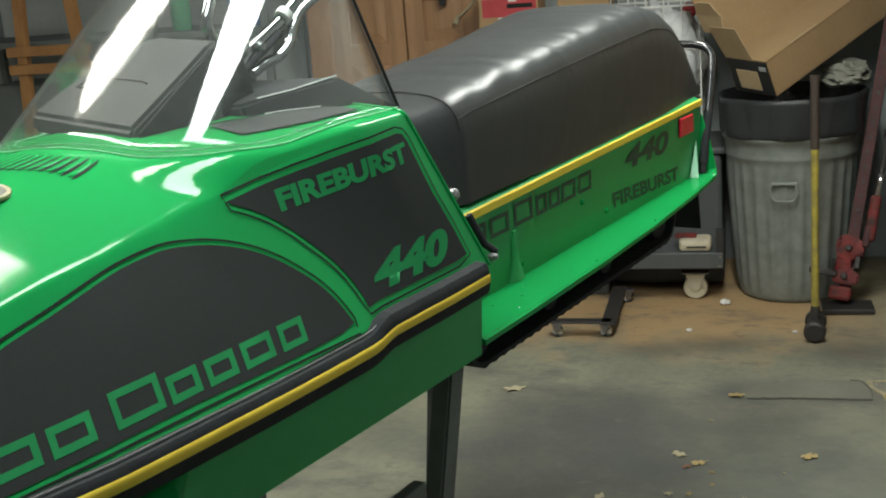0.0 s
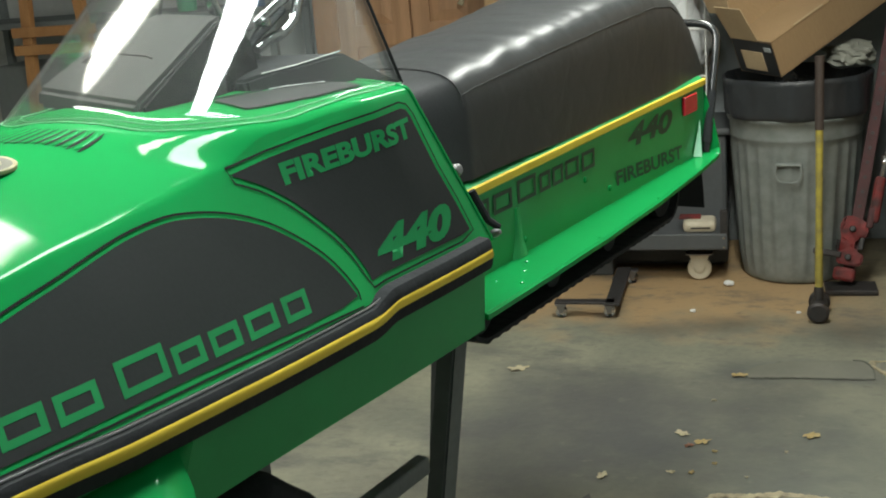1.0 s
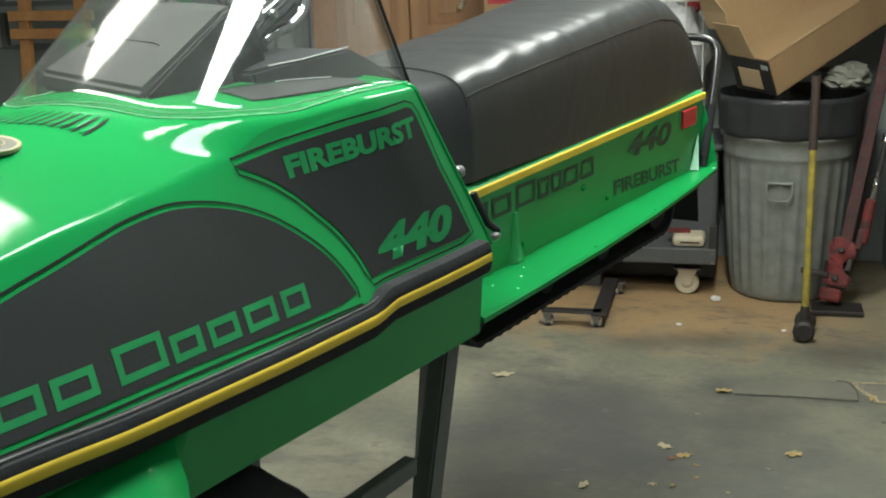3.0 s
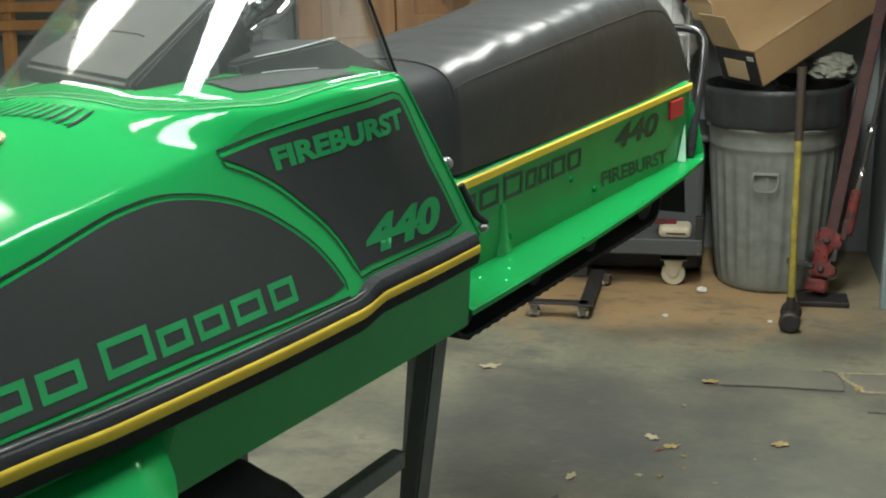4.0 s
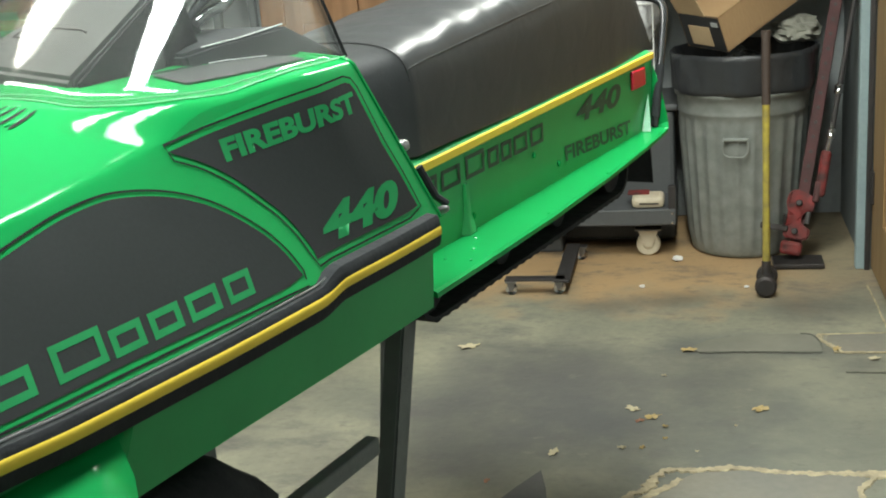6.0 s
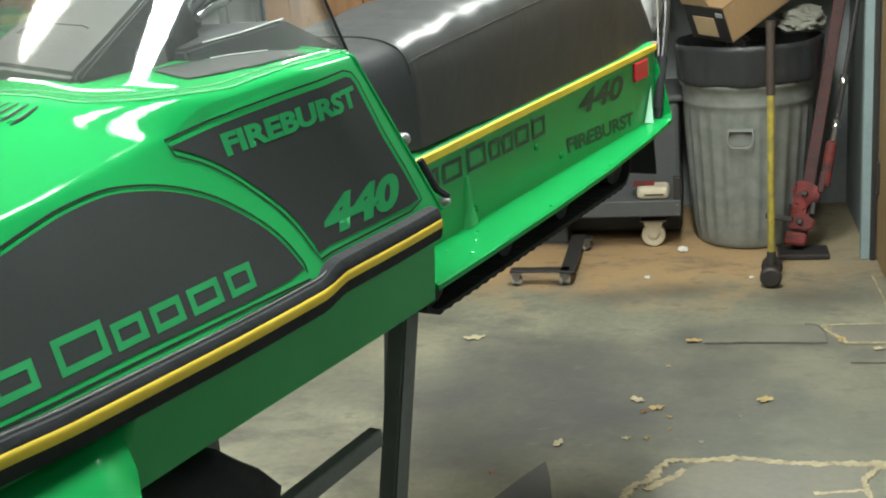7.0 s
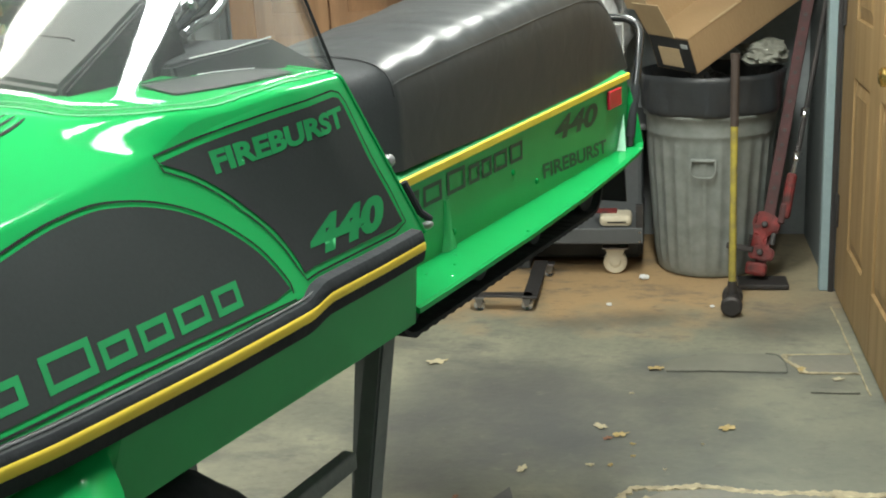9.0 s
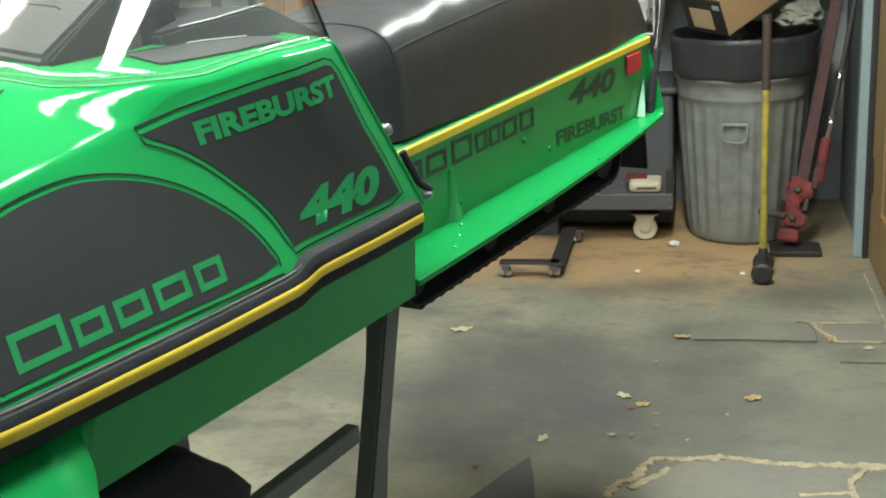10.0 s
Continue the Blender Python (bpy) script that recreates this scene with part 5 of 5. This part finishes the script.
# low dolly on small casters
dl = thing("dolly", at_room(-1.285, -0.19), "low dark dolly with small chrome casters under the track", "dolly")
for x, y in ((-0.09, -0.085), (0.10, -0.075), (0.10, 0.26), (0.15, 0.37)):
    caster(dl, x, y, 0.024, 0.020, CHROME, 0.035)
part("deck", boxm((0.005, -0.08, 0.064), (0.24, 0.05, 0.010), 0.003), IRON, dl)
part("deck", boxm((0.115, 0.13, 0.064), (0.06, 0.50, 0.010), 0.003), IRON, dl)

# stack behind the bin line: dark crates hiding the wall foot
cr = thing("storage_crate", at_room(-1.0, 0.62), "dark plastic storage crate against the end wall", "crate")
part("crate_body", boxm((-0.05, 0, 0.30), (0.62, 0.40, 0.58), 0.02), DARKGREY, cr)
part("lid", boxm((-0.05, 0, 0.605), (0.66, 0.44, 0.03), 0.01), DARKGREY, cr)

# white wire basket with plastic bag
wb = thing("wire_basket", at_room(-0.99, 0.62, 0.622), "white coated wire basket holding plastic bags", "basket")
for z in (0.0, 0.22, 0.42, 0.60, 0.66):
    part("wire", bar([(-0.20, -0.17, z), (0.17, -0.17, z), (0.17, 0.17, z), (-0.20, 0.17, z)], 0.0045 if z not in (0.0, 0.66) else 0.006, 8, True), WHITE, wb)
for i in range(6):
    x = -0.20 + 0.37 * i / 5
    for y in (-0.17, 0.17):
        part("wire", bar([(x, y, 0.0), (x, y, 0.66)], 0.0038, 8), WHITE, wb)
crumple("plastic_bag", at_room(-0.955, 0.58, 0.622 + 0.39), 0.145, PLASTIC_W, "crumpled white plastic bag in the wire basket", "plastic bag", 1.7, 1.45)
crumple("red_cap", at_room(-0.86, 0.55, 1.195), 0.035, PAPERRED, "small red plastic lid in the basket", "lid", 5.0, 0.8)

# panelled wooden doors of the cupboard at the end wall
cb = thing("cupboard", at_room(-1.80, 0.70), "tall brown oak cupboard with raised-panel doors", "cupboard")
part("cupboard_body", boxm((-0.37, 0.075, 0.95), (0.74, 0.14, 1.9), 0.004), CABWOOD, cb)
for k, x0 in enumerate((-0.73, -0.365)):
    b2, p2 = panelled(0.355, 1.86, 0.022, [(0.08, 1.00), (1.10, 1.80)], [(0.085, 0.27)])
    turn = Matrix.Translation((x0, -0.020, 0.02)) @ Matrix.Rotation(radians(90), 4, "Z")
    b2.transform(turn)
    d = part("cupboard_door", b2, CABWOOD, cb)
    for p in p2:
        p.transform(turn)
        part("panel", p, CABWOOD, d)
cl = thing("bar_clamp", at_room(-2.06, 0.672, 1.33), "black bar clamp hanging on the cupboard door", "clamp")
part("bar", boxm((0, -0.006, 0.0), (0.19, 0.012, 0.035), 0.004, Matrix.Rotation(radians(10), 4, "Y")), PLASTIC, cl)
part("jaw", boxm((0.085, -0.02, -0.02), (0.028, 0.04, 0.07), 0.006), PLASTIC, cl)
cd = thing("cord", at_room(-1.86, 0.665, 1.24), "pale knotted cord hanging on the cupboard", "cord")
part("strand", bar(smooth_path([(0.05, 0, 0.09), (0.03, -0.004, 0.05), (-0.02, -0.004, 0.0), (-0.05, -0.003, -0.02)], 5), 0.006, 8), GROUT, cd, smooth=True)
part("tassel", bar([(-0.05, -0.003, -0.015), (-0.065, -0.004, -0.05)], [0.008, 0.016], 8), GROUT, cd, smooth=True)
js = thing("timber_post", at_room(-2.57, 0.72), "rough brown timber post beside the cupboard", "post")
part("post", boxm((-0.02, 0, 1.0), (0.12, 0.10, 2.0), 0.006), RAWWOOD, js)

# printed carton on a dark cabinet
cab = thing("tool_cabinet", at_room(-1.52, 0.50), "dark metal cabinet against the end wall", "cabinet")
part("cabinet_body", boxm((0, 0, 0.55), (0.58, 0.42, 1.10), 0.008), DARKGREY, cab)
bx = thing("printed_carton", at_room(-1.615, 0.45, 1.10), "brown carton with a red printed band and white label", "cardboard box")
part("carton_body", boxm((0, 0, 0.13), (0.26, 0.20, 0.26), 0.004), CARD, bx)
part("red_band", boxm((0.005, -0.1015, 0.165), (0.235, 0.002, 0.075)), PAPERRED, bx)
part("white_label", boxm((0.03, -0.102, 0.085), (0.15, 0.002, 0.08)), WHITE, bx)
part("print_bar", boxm((0.05, -0.1032, 0.172), (0.11, 0.002, 0.018)), DECAL, bx)
part("print_bar", boxm((0.02, -0.1042, 0.095), (0.08, 0.002, 0.012)), GREEN_D, bx)
part("tag", boxm((0.02, -0.1035, 0.215), (0.035, 0.002, 0.05)), WHITE, bx)
bx2 = thing("brown_carton", at_room(-1.30, 0.5, 1.10), "plain brown cardboard box on the cabinet", "cardboard box")
part("carton_body", boxm((0, 0, 0.11), (0.22, 0.22, 0.22), 0.004), CARD, bx2)

# far left: shelf with bins, timber trestle
sf = thing("shelf_unit", at_room(-3.55, 0.55), "dark metal shelf unit against the end wall", "shelf")
for x in (-0.83, 0.83):
    for y in (-0.22, 0.22):
        part("upright", boxm((x, y, 0.95), (0.035, 0.035, 1.9), 0.003), DARKWALL, sf)
for z in (0.25, 0.72, 1.24, 1.75):
    part("shelf_board", boxm((0, 0, z), (1.7, 0.46, 0.03), 0.003), DARKWALL, sf)
for name, x, m2, w, hh, lab in (("green_tub", 0.38, GREENP, 0.10, 0.24, "green plastic tub on the shelf"), ("blue_tub", 0.70, BLUEP, 0.155, 0.30, "blue plastic drum on the shelf")):
    o = part(name, spin([(w * 0.42, 0), (w * 0.45, 0.01), (w * 0.5, hh * 0.9), (w * 0.53, hh * 0.92), (w * 0.53, hh), (w * 0.48, hh)], 28), m2, None, "", True)
    o.matrix_world = at_room(-3.55 + x, 0.42, 1.256)
    tagged(o, lab, "tub")
gc = thing("grey_box", at_room(-3.95, 0.45, 0.735), "grey storage box on the shelf", "box")
part("box_body", boxm((0, 0, 0.16), (0.45, 0.3, 0.32), 0.012), DARKWALL, gc)
tz = thing("timber_trestle", at_room(-3.62, 0.10), "orange timber trestle with cross rails", "trestle")
for x in (-0.22, 0.12):
    part("leg", boxm((x, 0, 0.85), (0.05, 0.04, 1.7), 0.004, Matrix.Rotation(radians(4 if x < 0 else -4), 4, "Y")), RAWWOOD, tz)
for z in (0.45, 1.145, 1.225, 1.5):
    part("rail", boxm((-0.05, -0.025, z), (0.42, 0.025, 0.045), 0.003), RAWWOOD, tz)

# ---------------------------------------------------------------- floor details
def slab(name, pts, z, material, label):
    bm = extrude_poly([(x, y, 0.0005) for x, y in pts], (0, 0, 1), z)
    ob = part(name, bm, material)
    return tagged(ob, label, "floor patch", "", "structure")


slab("floor_patch", [(0.36, 2.60), (0.36, 2.78), (0.45, 2.87), (0.50, 2.905), (0.62, 2.905), (0.80, 2.86), (0.93, 2.84), (0.89, 2.75), (0.88, 2.62), (0.9, 2.3), (0.45, 2.3)], 0.003, PATCHM, "dark repaired patch in the concrete floor")
# shadow on the floor, laid as a thin dark wedge
slab("floor_shadow", [(0.085, 2.965), (0.093, 2.861), (0.092, 2.733), (0.090, 2.583), (-0.195, 2.586), (-0.075, 2.750), (0.011, 2.873)], 0.004, SHADOWM, "thin dark wedge on the floor standing in for a shadow")
slab("floor_patch", [(1.112, 3.694), (1.274, 3.664), (1.300, 3.834), (1.108, 3.850), (1.080, 3.78)], 0.0025, PATCHM, "small dark repaired patch beside the door")
slab("floor_patch", [(0.652, 3.764), (0.82, 3.742), (1.046, 3.703), (1.062, 3.778), (1.058, 3.862), (0.995, 3.884), (0.82, 3.900), (0.70, 3.872), (0.64, 3.82)], 0.0008, OLDPATCH, "old grey levelled strip in the concrete floor")
mortar = bm = bmesh.new()
rng = random.Random(4)


def ragged(path, w):
    """A crumbling flat edge: two wandering outlines with a thin body between them."""
    pts = smooth_path([(x, y, 0) for x, y in path], 36)
    tops, lows = [], []
    for i, p in enumerate(pts):
        d = (pts[min(i + 1, len(pts) - 1)] - pts[max(i - 1, 0)]).normalized()
        s = Vector((-d.y, d.x, 0))
        a = w * (0.50 + 0.55 * noise.noise(p * 17) + 0.55 * noise.noise(p * 70) + 0.18 * rng.random())
        b = w * (0.50 + 0.55 * noise.noise(p * 17 + Vector((9, 3, 1))) + 0.55 * noise.noise(p * 70 + Vector((5, 0, 2))) + 0.18 * rng.random())
        a, b = max(a, 0.06 * w), max(b, 0.06 * w)
        h = 0.0046 + 0.0014 * noise.noise(p * 40)
        tops.append([p + s * a * 0.8 + Vector((0, 0, h)), p - s * b * 0.8 + Vector((0, 0, h))])
        lows.append([p + s * a + Vector((0, 0, 0.0006)), p - s * b + Vector((0, 0, 0.0006))])
    loft(bm, [[l[0], u[0], u[1], l[1]] for u, l in zip(tops, lows)], True, True)


ragged([(0.268, 2.735), (0.305, 2.794), (0.358, 2.834), (0.390, 2.895), (0.431, 2.928), (0.528, 2.919), (0.619, 2.918), (0.70, 2.890), (0.80, 2.868), (0.95, 2.850), (1.15, 2.82)], 0.022)
ragged([(0.335, 2.775), (0.38, 2.805), (0.43, 2.850), (0.455, 2.875)], 0.020)
ragged([(0.965, 2.84), (0.90, 2.775), (0.885, 2.704), (0.875, 2.62)], 0.018)
ragged([(0.885, 2.712), (0.82, 2.712), (0.753, 2.709)], 0.012)
ragged([(1.304, 3.836), (1.22, 3.843), (1.112, 3.854), (1.072, 3.858)], 0.0075)
ragged([(1.078, 3.850), (1.074, 3.81), (1.084, 3.775), (1.098, 3.73), (1.110, 3.69)], 0.012)
ragged([(1.085, 3.694), (1.116, 3.687), (1.19, 3.675), (1.282, 3.660)], 0.010)
ragged([(1.385, 4.33), (1.352, 4.10), (1.322, 3.92), (1.286, 3.70), (1.250, 3.48)], 0.005)
crack = bm = bmesh.new()
ragged([(0.655, 3.760), (0.70, 3.754), (0.82, 3.740), (0.94, 3.718), (1.046, 3.700)], 0.006)
ragged([(1.046, 3.702), (1.060, 3.75), (1.064, 3.80), (1.056, 3.86), (1.02, 3.878)], 0.004)
ragged([(1.075, 3.524), (1.15, 3.510), (1.225, 3.502)], 0.0028)
tagged(part("floor_crack", crack, CRACKM, None, "", True), "dark dirt-filled cracks in the concrete floor", "floor crack", "", "structure")
mo = part("mortar_edge", mortar, GROUT, None, "", True)
tagged(mo, "pale crumbling mortar edge round the floor patches", "floor patch", "", "structure")


def leaf(m, r, material, label, seed, points=5):
    rg = random.Random(seed)
    bm = bmesh.new()
    n = 22
    ring = []
    c = bm.verts.new((0, 0, 0.006))
    for k in range(n):
        a = 2 * math.pi * k / n
        q = r * (0.55 + 0.45 * abs(math.cos(a * points / 2)) ** 1.5) * rg.uniform(0.8, 1.1)
        ring.append(bm.verts.new((q * math.cos(a), 0.6 * q * math.sin(a), 0.002 + 0.006 * rg.random())))
    for k in range(n):
        bm.faces.new((c, ring[k], ring[(k + 1) % n]))
    r2 = bmesh.ops.extrude_face_region(bm, geom=bm.faces[:])
    for v in r2["geom"]:
        if isinstance(v, bmesh.types.BMVert):
            v.co.z += 0.0012
    ob = part("dry_leaf", bm, material, None, "", True)
    ob.matrix_world = m
    return tagged(ob, label, "leaf", "leaves on the floor")


for i, (x, y, r, mt, a, lab) in enumerate((
        (-0.129, 3.937, 0.055, LEAFP, 20, "pale curled star-shaped dry leaf"), (0.38, 3.337, 0.040, LEAFP, -40, "pale narrow dry leaf"),
        (0.431, 3.27, 0.036, LEAF, 10, "yellow dry leaf on concrete"), (0.624, 3.784, 0.042, LEAF, 5, "ochre dry leaf on concrete"),
        (0.757, 3.285, 0.042, LEAF, 30, "brownish dry leaf on concrete"), (0.125, 3.07, 0.034, LEAFP, 60, "pale dry leaf on concrete"),
        (1.192, 3.619, 0.028, LEAFP, 0, "small pale dry leaf"), (1.10, 3.72, 0.035, LEAF, 70, "ochre dry leaf on concrete"),
        (0.318, 3.078, 0.020, LEAFP, 0, "tiny pale leaf scrap"), (0.376, 3.071, 0.018, LEAF, 60, "tiny ochre leaf scrap"), (0.391, 3.249, 0.022, REDLEAF, 15, "small reddish dry leaf scrap"), (-0.066, 2.92, 0.018, REDLEAF, 80, "small reddish dry leaf scrap"), (0.66, 3.178, 0.008, LEAFP, 0, "tiny pale leaf scrap"), (0.523, 3.027, 0.009, LEAFP, 0, "tiny pale leaf scrap"), (0.448, 3.12, 0.012, LEAF, 0, "tiny ochre leaf scrap"), (0.51, 3.576, 0.012, LEAFP, 0, "tiny pale leaf scrap"), (0.46, 3.20, 0.014, LEAF, 0, "tiny ochre leaf scrap"))):
    leaf(Matrix.Translation((x, y, 0)) @ Matrix.Rotation(radians(a), 4, "Z"), r * 0.78, mt, lab, i)
for i, (x, y, r) in enumerate(((0.553, 4.478, 0.011), (0.945, 4.40, 0.009), (0.74, 4.80, 0.02))):
    crumple("paper_scrap", Matrix.Translation((x, y, r * 0.45)), r, WHITE, "small white paper scrap on the floor", "scrap", i * 2.2, 0.5)
